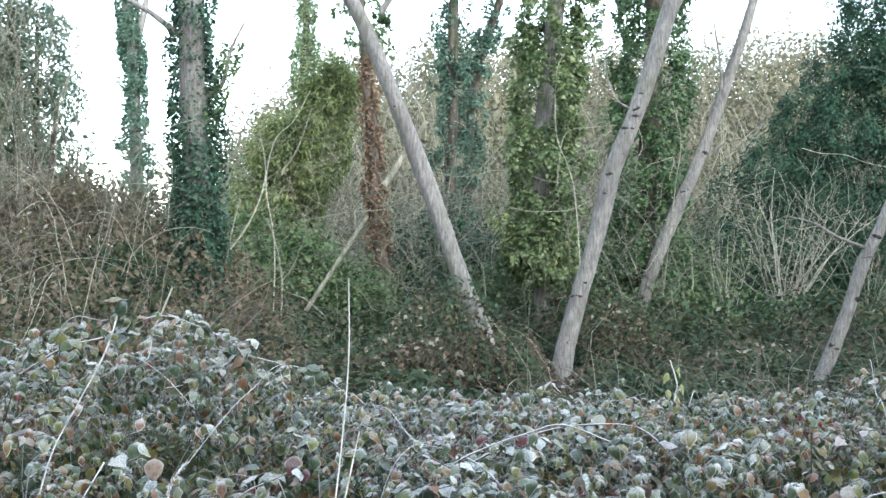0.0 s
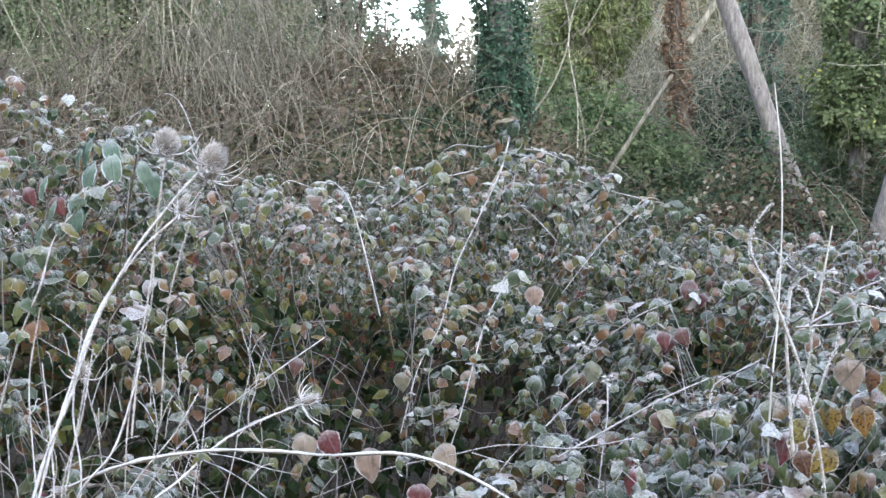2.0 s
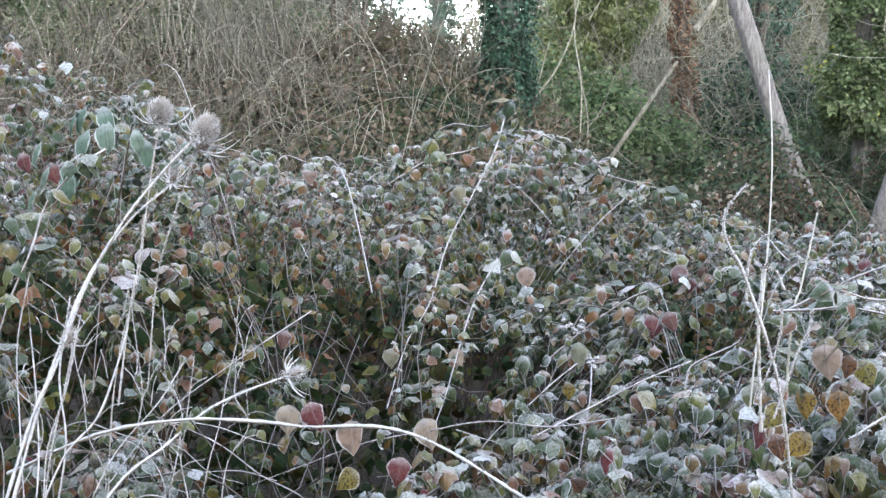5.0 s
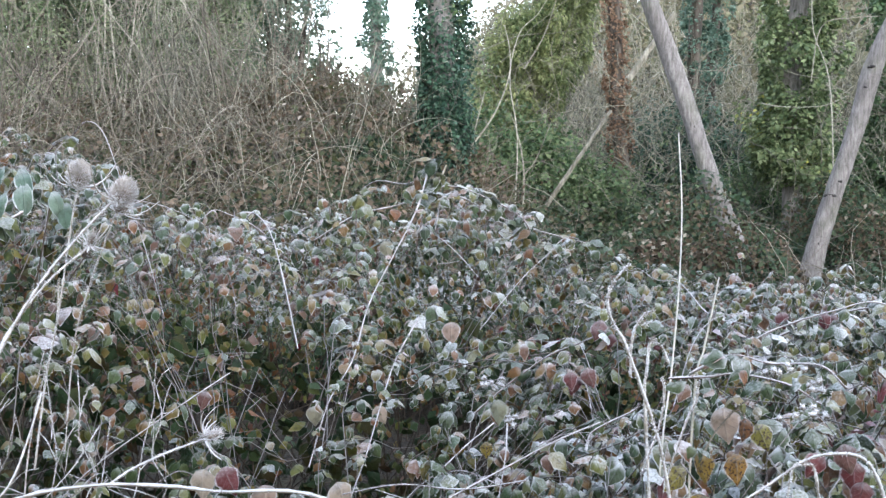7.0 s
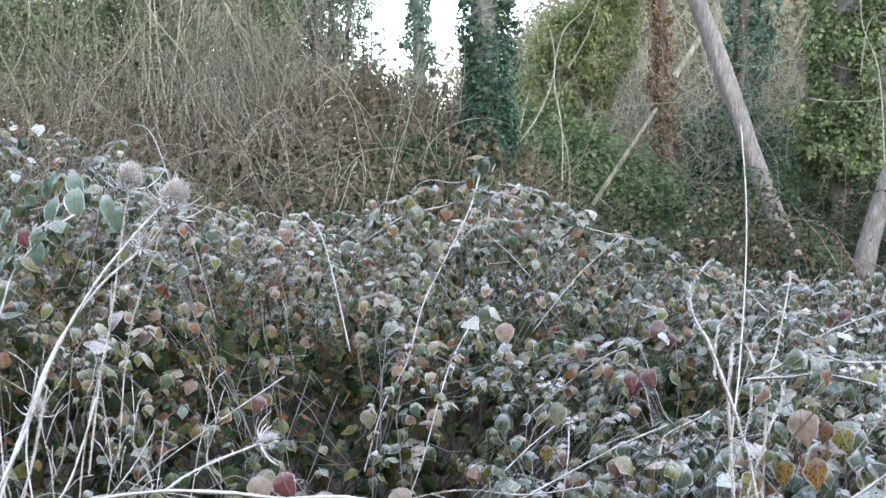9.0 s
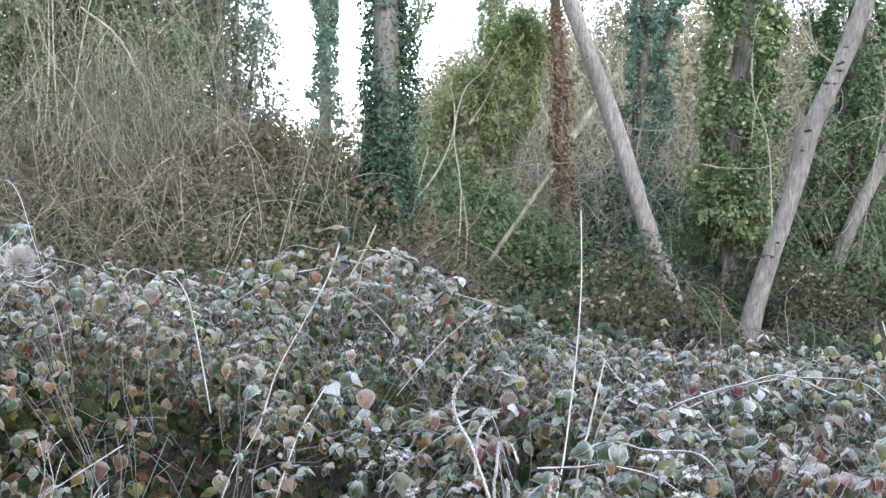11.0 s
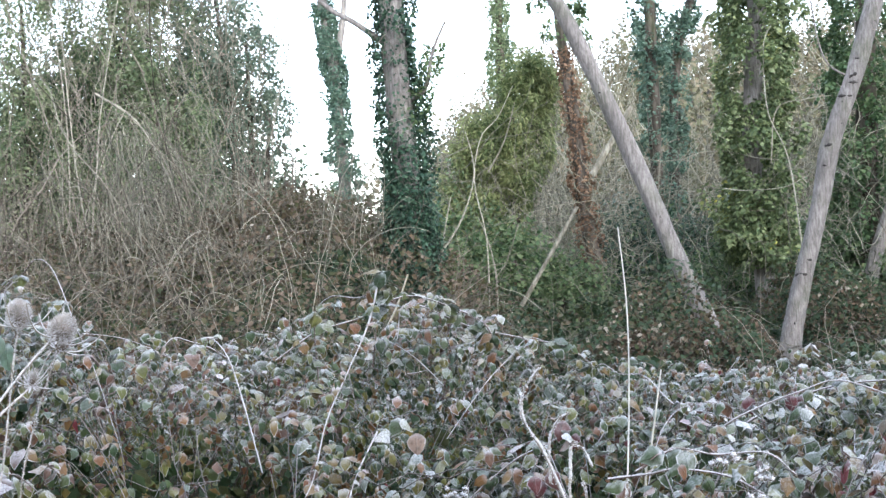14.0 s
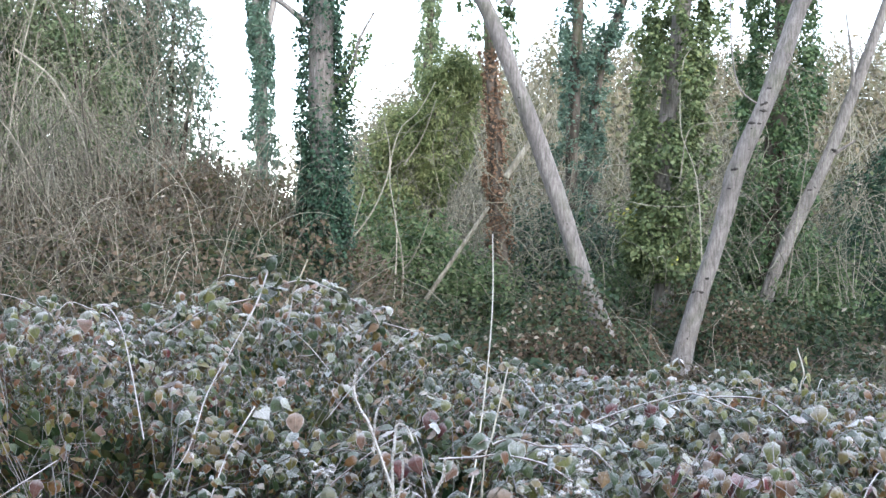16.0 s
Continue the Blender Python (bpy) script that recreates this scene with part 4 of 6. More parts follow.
def scrub(name, label, x, y, height, mat, size, lean=-0.25):
    k = len(x)
    gap = np.exp(-((x - 0.098 * y) / 0.22) ** 2) + np.exp(-((x - 0.305 * y) / 0.25) ** 2)
    height = height * (1 - 0.8 * gap * smooth(8.5, 10.5, y) * (1 - smooth(13.3, 13.8, y)))
    z = ground_z(x, y) + height * (1 - 0.75 * rng.random(k) ** 1.7)
    V, F, rim = leaves(np.stack([x, y, z], 1), rng.normal(size=(k, 3)) * 0.6 + np.array([0, lean, 0.8]), rng.normal(size=(k, 3)) + np.array([0, -0.4, -0.5]), rng.uniform(0.55, 1.2, k) * size, LONG_LEAF)
    ob = mesh_of(name, V, F, mat, rim=rim)
    return tagged(ob, label, "undergrowth", kind="stuff")


n = 90000
y = 6.0 + 10.7 * rng.random(n) ** 1.05
x = np.where(rng.random(n) < 0.78, rng.uniform(-0.5, 0.46, n) * y, rng.uniform(-9, 8, n))
keep = (x > -1.9) | (y < 8.5)
x, y = x[keep], y[keep]
h = 0.19 + 0.14 * smooth(0.6, -0.4, x) + 0.20 * wave(x * 1.3, y * 1.3, 3.0) + 0.10 * wave(x * 3.7, y * 3.1, 1.0) + 0.34 * smooth(13.2, 16, y)
scrub("undergrowth", "low dark bramble and ivy scrub with brown leaves", x, y, np.maximum(0.06, h), scrub_leaf, 0.085)
# browner heaps at the feet of the leaning trunks
k = 15000
pick = rng.integers(0, 5, k)
cx, cy, sx, sy, top = (np.array(v)[pick] for v in ((0.05, 0.75, 2.0, -0.9, 1.7), (11.0, 11.4, 13.9, 11.6, 15.0), (0.70, 0.35, 0.55, 0.6, 0.6), (0.5, 0.4, 0.4, 0.6, 0.5), (1.12, 0.55, 0.80, 0.45, 0.95)))
x, y = cx + sx * rng.normal(0, 0.75, k), cy + sy * rng.normal(0, 0.75, k)
h = 0.12 + top * np.exp(-0.7 * (((x - cx) / sx) ** 2 + ((y - cy) / sy) ** 2))
scrub("brown_undergrowth", "heaped withered brambles at the feet of the trunks", x[::3], y[::3], h[::3] * 0.9, russet_leaf, 0.055, lean=-0.5)
scrub("green_undergrowth", "green bramble leaves heaped at the feet of the trunks", x[1::2], y[1::2], h[1::2], scrub_leaf, 0.065, lean=-0.5)
k = 4200
pick = rng.integers(0, 4, k)
cx, cy, top = (np.array(v)[pick] for v in ((-0.25, 0.35, 1.0, 0.75), (11.4, 11.6, 12.6, 12.2), (0.50, 0.62, 0.62, 0.5)))
x, y = cx + rng.normal(0, 0.30, k), cy + rng.normal(0, 0.25, k)
scrub("brown_undergrowth", "reddish-brown withered bramble leaves before the trunk", x, y, 0.1 + top * np.exp(-3.0 * ((x - cx) ** 2 + (y - cy) ** 2)), russet_leaf, 0.06, lean=-0.6)
# the crest of the bank
n = 6500
y = rng.uniform(12.4, 14.0, n)
x = rng.uniform(-4.9, -2.8, n)
scrub("bank_scrub", "crest of the bank thick with withered brown leaves", x, y, 0.30 + 0.42 * smooth(-2.9, -3.9, x) + 0.18 * wave(x * 4.1, y * 3.0, 0.3), bank_leaf, 0.065, lean=-0.5)
n = 650
y = rng.uniform(12.4, 13.9, n)
x = rng.uniform(-4.9, -2.9, n)
(V, F), _ = wisps(np.stack([x, y, ground_z(x, y) + 0.35 * rng.random(n)], 1), rng.normal(0, 0.5, (n, 3)) + np.array([0, -0.1, 1.0]), rng.uniform(0.5, 1.1, n), 8, 0.2, 0.12, rng.uniform(0.002, 0.005, n), 0.4)
crest_twigs = mesh_of("dry_tangle", V, F, twig_green)
tagged(crest_twigs, "fine dry stems standing along the crest of the bank", "undergrowth", kind="stuff")
# the bank
n = 38000
y = rng.uniform(8.2, 14.5, n)
x = -1.3 - rng.random(n) * 9.5
h = 0.28 + 0.50 * smooth(-1.1, -2.8, x) + 0.2 * wave(x * 1.7, y * 1.7, 1.0) + 0.12 * wave(x * 4.7, y * 4.7, 2.0)
scrub("bank_scrub", "bank overgrown with withered brown bramble leaves", x, y, np.maximum(0.1, h), bank_leaf, 0.07, lean=-0.4)
n = 2000
y = rng.uniform(8.3, 13.4, n)
x = -1.9 - rng.random(n) * 0.70 * y
lift = rng.random(n) * (0.25 + 0.75 * smooth(-2.5, -4.5, x))
up = rng.normal(0, 0.42, (n, 3)) + np.array([0.1, -0.25, 1.0])
(V, F), _ = wisps(np.stack([x, y, ground_z(x, y) + lift], 1), up, rng.uniform(0.5, 1.7, n), 9, 0.17, 0.15, rng.uniform(0.002, 0.0052, n), 0.5)
tangle = mesh_of("dry_tangle", V, F, twig_brown)
tagged(tangle, "tangle of dry brown bramble and vine stems on the bank", "undergrowth", kind="stuff")
n = 380
y = rng.uniform(11.0, 12.8, n)
x = (-0.44 + 0.10 * rng.normal(size=n) * rng.random(n)) * y
(V, F), _ = wisps(np.stack([x, y, ground_z(x, y) + rng.uniform(0.8, 2.1, n)], 1), rng.normal(0, 0.34, (n, 3)) + np.array([0.26, -0.30, -1.0]), rng.uniform(0.4, 1.6, n), 10, 0.17, -0.02, rng.uniform(0.0022, 0.0055, n), 0.6)
tangle = mesh_of("dry_tangle", V, F, twig_green)
tagged(tangle, "dry vine stems hanging down over the bank", "undergrowth", kind="stuff")
n = 260
y = rng.uniform(9.0, 12.5, n)
x = -2.6 - rng.random(n) * 0.66 * y
(V, F), _ = wisps(np.stack([x, y, ground_z(x, y) + 0.9 * rng.random(n)], 1), rng.normal(0, 0.3, (n, 3)) + np.array([0.1, -0.3, 1.2]), rng.uniform(0.9, 2.4, n), 12, 0.10, 0.21, rng.uniform(0.0025, 0.005, n), 0.5)
tangle = mesh_of("dry_tangle", V, F, twig_pale)
tagged(tangle, "pale dry vine stems drooping over the bank", "undergrowth", kind="stuff")
n = 17000
pick = rng.integers(0, 6, n)
cx, cy = (np.array(v)[pick] for v in ((-2.6, -3.4, -4.6, -5.6, -3.0, -6.8), (9.4, 10.2, 9.6, 10.4, 11.2, 10.2)))
x, y = cx + rng.normal(0, 0.42, n), cy + rng.normal(0, 0.4, n)
scrub("bank_ivy", "patches of green ivy and bramble on the bank", x, y, 0.35 + 0.35 * np.exp(-2 * ((x - cx) ** 2 + (y - cy) ** 2)), scrub_leaf, 0.07, lean=-0.5)
n = 700
y = rng.uniform(7.2, 14.5, n)
x = rng.uniform(-0.2, 0.42, n) * y
(V, F), _ = wisps(np.stack([x, y, ground_z(x, y) + 0.2], 1), rng.normal(0, 0.8, (n, 3)) + np.array([0, 0, 0.9]), rng.uniform(0.3, 1.1, n), 8, 0.25, 0.16, rng.uniform(0.002, 0.0045, n), 0.5)
tangle = mesh_of("dry_tangle", V, F, twig_brown)
tagged(tangle, "thin dry stems arching through the low scrub", "undergrowth", kind="stuff")

# stems climbing in front of the ivied thicket
n = 55
y = rng.uniform(11.2, 13.0, n)
x = -rng.uniform(0.33, 0.70, n) * y
starts = np.stack([x, y, ground_z(x, y)], 1)
_, P = wisps(starts, np.stack([rng.normal(0, 0.22, n), rng.normal(0, 0.1, n), np.ones(n)], 1), rng.uniform(1.6, 5.0, n), 12, 0.17, 0.0)
for i in range(n):
    ob = thing("climbing_stem", starts[i], "thin bare vine stem rising before the ivied thicket", "vine", "vine stems on the bank")
    V, F = tubes(P[i:i + 1], np.linspace(1, 0.5, 12)[None] * rng.uniform(0.004, 0.009), 5)
    mesh_of("stem", local(ob, V), F, twig_brown if i % 3 else twig_pale, ob)
def vine(pts, r0, r1):
    ob = thing("climbing_stem", pts[0], "pale crooked vine stem in front of the trees", "vine", "vine stems on the bank")
    V, F = rod(pts, r0 * 0.85, r1 * 0.7, 6, 20, 0.08)
    mesh_of("stem", local(ob, V), F, twig_pale, ob)


vine([(-5.79, 12.2, 3.38), (-5.31, 12.12, 3.04), (-5.01, 12.04, 2.53), (-4.88, 11.96, 2.27), (-4.8, 11.88, 1.87), (-5.02, 11.8, 1.55)], 0.015, 0.008)
vine([(-4.86, 11.9, 2.27), (-4.97, 11.8, 1.91), (-5.22, 11.7, 1.79)], 0.010, 0.006)
vine([(-5.85, 12.0, 1.01), (-5.82, 12.0, 1.72), (-5.9, 12.0, 2.11), (-5.95, 12.0, 2.57), (-5.99, 12.0, 3.2), (-6.1, 12.1, 4.6)], 0.013, 0.008)
vine([(-5.84, 12.0, 1.65), (-5.79, 12.0, 2.11), (-5.72, 12.0, 2.56), (-5.63, 12.0, 3.19), (-5.4, 12.1, 4.4)], 0.014, 0.007)
vine([(-6.28, 12.1, 1.0), (-6.27, 12.1, 1.58), (-6.11, 12.1, 2.08), (-6.08, 12.1, 3.21), (-6.2, 12.1, 4.5)], 0.012, 0.007)
vine([(-6.36, 12.1, 1.1), (-6.16, 12.1, 1.51), (-5.99, 12.1, 1.94), (-5.63, 12.1, 2.78), (-5.39, 12.1, 3.19)], 0.010, 0.006)
vine([(-5.42, 11.9, 1.1), (-5.41, 11.9, 1.92), (-5.36, 11.9, 2.34), (-5.43, 11.9, 2.75), (-5.4, 11.9, 3.5)], 0.008, 0.006)
vine([(-7.39, 12.2, 1.1), (-7.32, 12.2, 2.14), (-7.24, 12.2, 2.61), (-7.12, 12.2, 3.4)], 0.008, 0.006)
vine([(-6.27, 11.8, 1.2), (-6.49, 11.8, 2.18), (-6.56, 11.8, 2.56), (-6.56, 11.8, 3.3)], 0.007, 0.005)
vine([(-5.52, 11.8, 1.0), (-5.63, 11.8, 1.5), (-5.74, 11.8, 1.82), (-5.96, 11.8, 2.17), (-6.36, 11.8, 2.84)], 0.007, 0.004)
vine([(-1.84, 13.6, 0.2), (-1.8, 13.6, 1.0), (-1.82, 13.6, 1.32), (-1.89, 13.6, 1.63), (-1.96, 13.6, 1.82)], 0.014, 0.006)
vine([(-1.81, 13.6, 1.13), (-1.67, 13.6, 1.32), (-1.51, 13.6, 1.73)], 0.009, 0.005)
vine([(-1.3, 13.5, 0.75), (-1.54, 13.6, 0.94), (-1.7, 13.6, 1.0), (-1.81, 13.6, 1.06)], 0.006, 0.005)
vine([(-2.36, 12.9, 0.5), (-2.3, 12.9, 1.33), (-2.25, 12.9, 1.63), (-2.15, 12.9, 2.04)], 0.014, 0.008)
vine([(-2.29, 12.9, 1.45), (-2.06, 12.9, 1.77), (-1.9, 12.9, 2.17), (-1.89, 12.9, 2.46), (-1.95, 12.9, 2.73)], 0.012, 0.006)
vine([(-1.92, 13.6, 0.3), (-1.88, 13.6, 1.51), (-1.98, 13.6, 2.2), (-1.88, 13.6, 2.71), (-1.67, 13.6, 2.93), (-1.48, 13.6, 3.27)], 0.010, 0.005)
vine([(-1.93, 14.5, 2.38), (-1.71, 14.5, 2.75), (-1.56, 14.5, 3.19)], 0.012, 0.006)
vine([(0.02, 14.0, 1.6), (0.07, 14.0, 2.22), (0.14, 14.0, 2.48), (0.36, 14.0, 2.58), (0.69, 14.0, 2.6)], 0.008, 0.004)
vine([(0.81, 14.5, 1.99), (1.0, 14.5, 1.955), (1.25, 14.45, 1.945), (1.52, 14.5, 1.97), (1.76, 14.5, 2.08)], 0.006, 0.004)
vine([(1.4, 15.0, 2.27), (1.5, 15.0, 2.9), (1.85, 15.0, 3.0), (2.15, 15.0, 3.02)], 0.009, 0.006)
vine([(1.71, 15.0, 1.0), (1.61, 15.0, 2.27), (1.4, 15.0, 2.9), (1.4, 15.0, 3.67), (1.5, 15.0, 3.91)], 0.010, 0.006)
vine([(2.8, 15.5, 0.9), (2.96, 15.5, 2.3), (3.03, 15.5, 2.87), (2.92, 15.5, 3.38)], 0.010, 0.006)
vine([(4.13, 14.0, 2.66), (4.35, 14.0, 2.60), (4.6, 13.95, 2.58), (4.85, 14.0, 2.50), (5.1, 14.0, 2.44)], 0.006, 0.004)
vine([(-3.49, 14.5, 2.65), (-3.19, 14.5, 2.31), (-3.02, 14.5, 2.11), (-2.95, 14.5, 1.5)], 0.012, 0.010)


# ---- bare shrubs and saplings ----
def bare_shrub(name, label, base, n, height, spread, mat, r=0.014, category="shrub", twig=5):
    ob = thing(name, base, label, category)
    starts = np.array(base) + rng.normal(0, 0.06, (n, 3)) * np.array([1, 1, 0])
    head = rng.normal(0, spread, (n, 3)) * np.array([1, 0.6, 0]) + np.array([0, 0, 1.0])
    _, P = wisps(starts, head, height * rng.uniform(0.6, 1.1, n), 10, 0.10)
    for i in range(n):
        V, F = tubes(P[i:i + 1], (np.linspace(1, 0.25, 10) * r * rng.uniform(0.6, 1.2))[None], 5)
        b = mesh_of("branch", local(ob, V), F, mat, ob)
    m = n * twig
    pick = P[rng.integers(0, n, m), rng.integers(3, 10, m)]
    (V, F), _ = wisps(pick, rng.normal(0, 0.7, (m, 3)) + np.array([0, 0, 0.6]), height * rng.uniform(0.12, 0.4, m), 6, 0.2, 0, r * 0.32, 0.4)
    mesh_of("twig_spray", local(ob, V), F, mat, ob)["kind"] = "stuff"
    return ob


bare_shrub("bare_shrub", "pale leafless shrub with fanned branches", (4.9, 17.5, 0.35), 26, 2.3, 0.42, twig_pale, 0.012, twig=9)
bare_shrub("bare_shrub", "leafless pale shrub below the evergreen", (6.0, 17.2, 0.35), 20, 2.0, 0.5, twig_green, 0.010)
bare_shrub("bare_shrub", "thin leafless shrub among the leaning trunks", (3.9, 16.8, 0.35), 10, 1.7, 0.4, twig_pale, 0.011)
bare_shrub("sapling", "bare thin saplings against the sky", (-3.95, 13.0, 1.3), 10, 2.6, 0.20, twig_brown, 0.013, "sapling")


# ---- the frosted bramble thicket ----
def thicket_z(x, y):
    def hump(cx, cy, sx, sy):
        return np.exp(-((x - cx) / sx) ** 2 - ((y - cy) / sy) ** 2)
    z = 0.93 + 0.27 * hump(-0.82, 3.7, 0.45, 0.45) + 0.12 * hump(-1.35, 3.9, 0.5, 0.5) + 0.52 * hump(-1.98, 2.75, 0.60, 0.75) + 0.12 * hump(-0.1, 1.35, 0.5, 0.5)
    z = z - 0.50 * hump(-0.96, 2.22, 0.50, 0.36) - 0.24 * smooth(2.76, 2.62, y) * smooth(1.9, 2.3, y) * np.exp(-((x + 0.92) / 0.42) ** 2) - 0.36 * hump(-0.85, 1.35, 0.5, 0.45) + 0.10 * hump(-2.1, 4.4, 0.6, 0.5)
    z = z - 0.30 * smooth(3.9, 6.4, y)
    z = z + 0.07 * wave(x * 3.1, y * 3.1, 0.2) + 0.085 * wave(x * 7.3, y * 8.3, 1.2) - 0.20 * smooth(0.10, 0.55, wave(x * 4.3, y * 5.6, 2.4))
    edge = smooth(0.72, 1.15, y) * (1 - smooth(6.3, 7.4, y)) * (1 - smooth(3.4, 4.4, np.abs(x)))
    return 0.12 + (z - 0.12) * edge


def thicket_n(x, y):
    e = 0.03
    return unit(np.stack([(thicket_z(x - e, y) - thicket_z(x + e, y)) / (2 * e), (thicket_z(x, y - e) - thicket_z(x, y + e)) / (2 * e), np.ones_like(x)], 1))


def compound(P, N, D, size, grid, sky, five=0.3, dip=(-0.05, 0.65), arc=(0.5, 1.7)):
    """Bramble leaves of three or five leaflets spread like an umbrella, their tips hanging."""
    N = unit(N)
    D = unit(D - N * (D * N).sum(-1, keepdims=True))
    B = np.cross(D, N)
    sky = np.broadcast_to(np.asarray(sky, float), (len(P),))
    out = []
    for ang, k, some in ((0, 1.0, 1.0), (78, 0.88, 1.0), (-78, 0.88, 1.0), (140, 0.66, five), (-140, 0.66, five)):
        use = rng.random(len(P)) < some
        m = use.sum()
        if not m:
            continue
        a = radians(ang) + rng.normal(0, 0.18, m)[:, None]
        d = D[use] * np.cos(a) + B[use] * np.sin(a)
        nn = N[use] + 0.16 * rng.normal(size=(m, 3))
        s = size[use] * k * rng.uniform(0.82, 1.15, m)
        out.append(leaflets(P[use] + d * 0.10 * size[use][:, None], nn, d, s, grid, sky[use], dip, arc))
    return join(out)


def spot(n, y0, y1):
    """Places over the thicket, closest together where the path comes near."""
    y = np.sqrt(rng.uniform(y0 ** 2, y1 ** 2, n))
    near = rng.uniform(-0.95, 0.66, n) * y + rng.normal(0, 0.40, n)
    return np.where(rng.random(n) < 0.84, near, rng.uniform(-4.4, 4.4, n)), y


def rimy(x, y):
    """How thickly the frost lies: in drifts over the thicket, most on its crowns; thinned in hollows to colour in their
    shade.
    """
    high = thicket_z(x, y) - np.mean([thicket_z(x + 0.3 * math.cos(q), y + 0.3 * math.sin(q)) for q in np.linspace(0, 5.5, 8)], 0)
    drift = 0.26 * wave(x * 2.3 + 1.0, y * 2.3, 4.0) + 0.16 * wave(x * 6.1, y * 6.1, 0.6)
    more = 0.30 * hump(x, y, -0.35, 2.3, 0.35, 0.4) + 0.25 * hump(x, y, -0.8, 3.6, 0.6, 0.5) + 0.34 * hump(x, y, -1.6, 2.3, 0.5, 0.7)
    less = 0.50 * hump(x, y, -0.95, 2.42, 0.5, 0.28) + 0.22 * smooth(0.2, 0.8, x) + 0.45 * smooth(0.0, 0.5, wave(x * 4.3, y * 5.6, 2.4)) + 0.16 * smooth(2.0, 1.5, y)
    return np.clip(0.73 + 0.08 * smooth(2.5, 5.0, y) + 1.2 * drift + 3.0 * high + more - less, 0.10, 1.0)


def sprays(n, per, y0, y1, grid, size, hung, under):
    """Arching canes with umbrella-like leaves on both sides, and a sparse filling of hanging leaves under them."""
    x, y = spot(n, y0, y1)
    a = rng.uniform(0, 2 * np.pi, n)[:, None]
    run = rng.uniform(0.25, 0.75, n)[:, None]
    u = np.linspace(-0.5, 0.5, per)[None] + 0.0 * a
    px = x[:, None] + run * u * np.cos(a) + 0.06 * rng.normal(size=(n, 1)) * u * u
    py = y[:, None] + run * u * np.sin(a)
    lift = rng.random(n) ** 2.0 * 0.085
    pz = thicket_z(px, py) + lift[:, None] + rng.uniform(0.0, 0.07, (n, 1)) * (1 - 4 * u * u) - 0.045
    line = np.stack([px, py, pz], -1)
    canes = tubes(line[:, 1:-1] + rng.normal(0, 0.006, (n, per - 2, 3)), np.full((n, per - 2), 0.0010) * rng.uniform(0.6, 1.5, n)[:, None], 3)
    P = (line + rng.normal(0, 0.012, line.shape)).reshape(-1, 3)
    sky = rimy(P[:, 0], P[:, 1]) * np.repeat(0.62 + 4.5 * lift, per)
    side = np.where(np.arange(per) % 2, 1.0, -1.0)[None, :, None]
    D = side * np.stack([-np.sin(a), np.cos(a), 0 * a], -1) + 0.5 * np.stack([np.cos(a), np.sin(a), 0 * a], -1) + np.array([0, -0.25, 0])
    D = (D + 0 * line).reshape(-1, 3)
    keep = rng.random(len(P)) > 0.95 * smooth(0.02, 0.38, wave(P[:, 0] * 4.3, P[:, 1] * 5.6, 2.4)) * (1 - smooth(0.03, 0.07, np.repeat(lift, per)))
    keep &= rng.random(len(P)) > 0.85 * hump(P[:, 0], P[:, 1], -0.92, 2.46, 0.42, 0.17)
    P, D, sky = P[keep], D[keep], sky[keep]
    m = len(P)
    D = D + 0.3 * rng.normal(size=(m, 3))
    N = thicket_n(P[:, 0], P[:, 1]) * 0.30 + np.array([0, 0.0, 0.8]) + 0.20 * rng.normal(size=(m, 3))
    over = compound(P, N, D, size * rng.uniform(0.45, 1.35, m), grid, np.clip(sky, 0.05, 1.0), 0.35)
    x, y = spot(hung, y0, y1)
    keep = rng.random(hung) > 0.85 * smooth(0.1, 0.5, wave(x * 5.5, y * 5.5, 2.7))
    x, y, hung = x[keep], y[keep], keep.sum()
    low = rng.random(hung) ** 1.1
    P = np.stack([x, y, thicket_z(x, y) - 0.06 - 0.40 * low], 1)
    N = thicket_n(x, y) * 0.6 + np.array([0, -0.45, 0.5]) + 0.35 * rng.normal(size=(hung, 3))
    D = rng.normal(size=(hung, 3)) + np.array([0, -0.6, -0.3])
    # frost fades with depth, so the shade below is partly in the colour
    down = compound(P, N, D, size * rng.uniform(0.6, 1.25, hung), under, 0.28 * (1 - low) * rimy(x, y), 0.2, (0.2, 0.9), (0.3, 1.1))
    return over, down, canes


thicket = thing("bramble_thicket", (0.0, 3.0, 0.0), "frost-covered bramble thicket with green, brown and red leaves", "bramble")
for n, per, y0, y1, grid, under, size, hung in ((190, 10, 1.3, 1.9, NEAR_LEAF, GOOD_LEAF, 0.037, 1000), (390, 10, 1.85, 2.75, GOOD_LEAF, MID_LEAF, 0.037, 1900), (860, 10, 2.65, 4.4, MID_LEAF, FAR_LEAF, 0.037, 3800), (1500, 10, 4.3, 7.3, FAR_LEAF, FAR_LEAF, 0.036, 4200)):
    (V, F, rim), (IV, IF, inner), (CV, CF) = sprays(n, per, y0, y1, grid, size, hung, under)
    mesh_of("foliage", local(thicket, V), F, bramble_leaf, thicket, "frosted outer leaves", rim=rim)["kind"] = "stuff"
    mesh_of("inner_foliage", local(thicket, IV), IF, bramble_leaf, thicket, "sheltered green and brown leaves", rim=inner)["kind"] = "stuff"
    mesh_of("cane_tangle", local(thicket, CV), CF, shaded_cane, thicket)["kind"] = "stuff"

# the inside of the thicket, down to the soil: leaves coloured dark as shade
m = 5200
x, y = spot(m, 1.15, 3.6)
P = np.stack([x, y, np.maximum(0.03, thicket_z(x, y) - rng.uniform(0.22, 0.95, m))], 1)
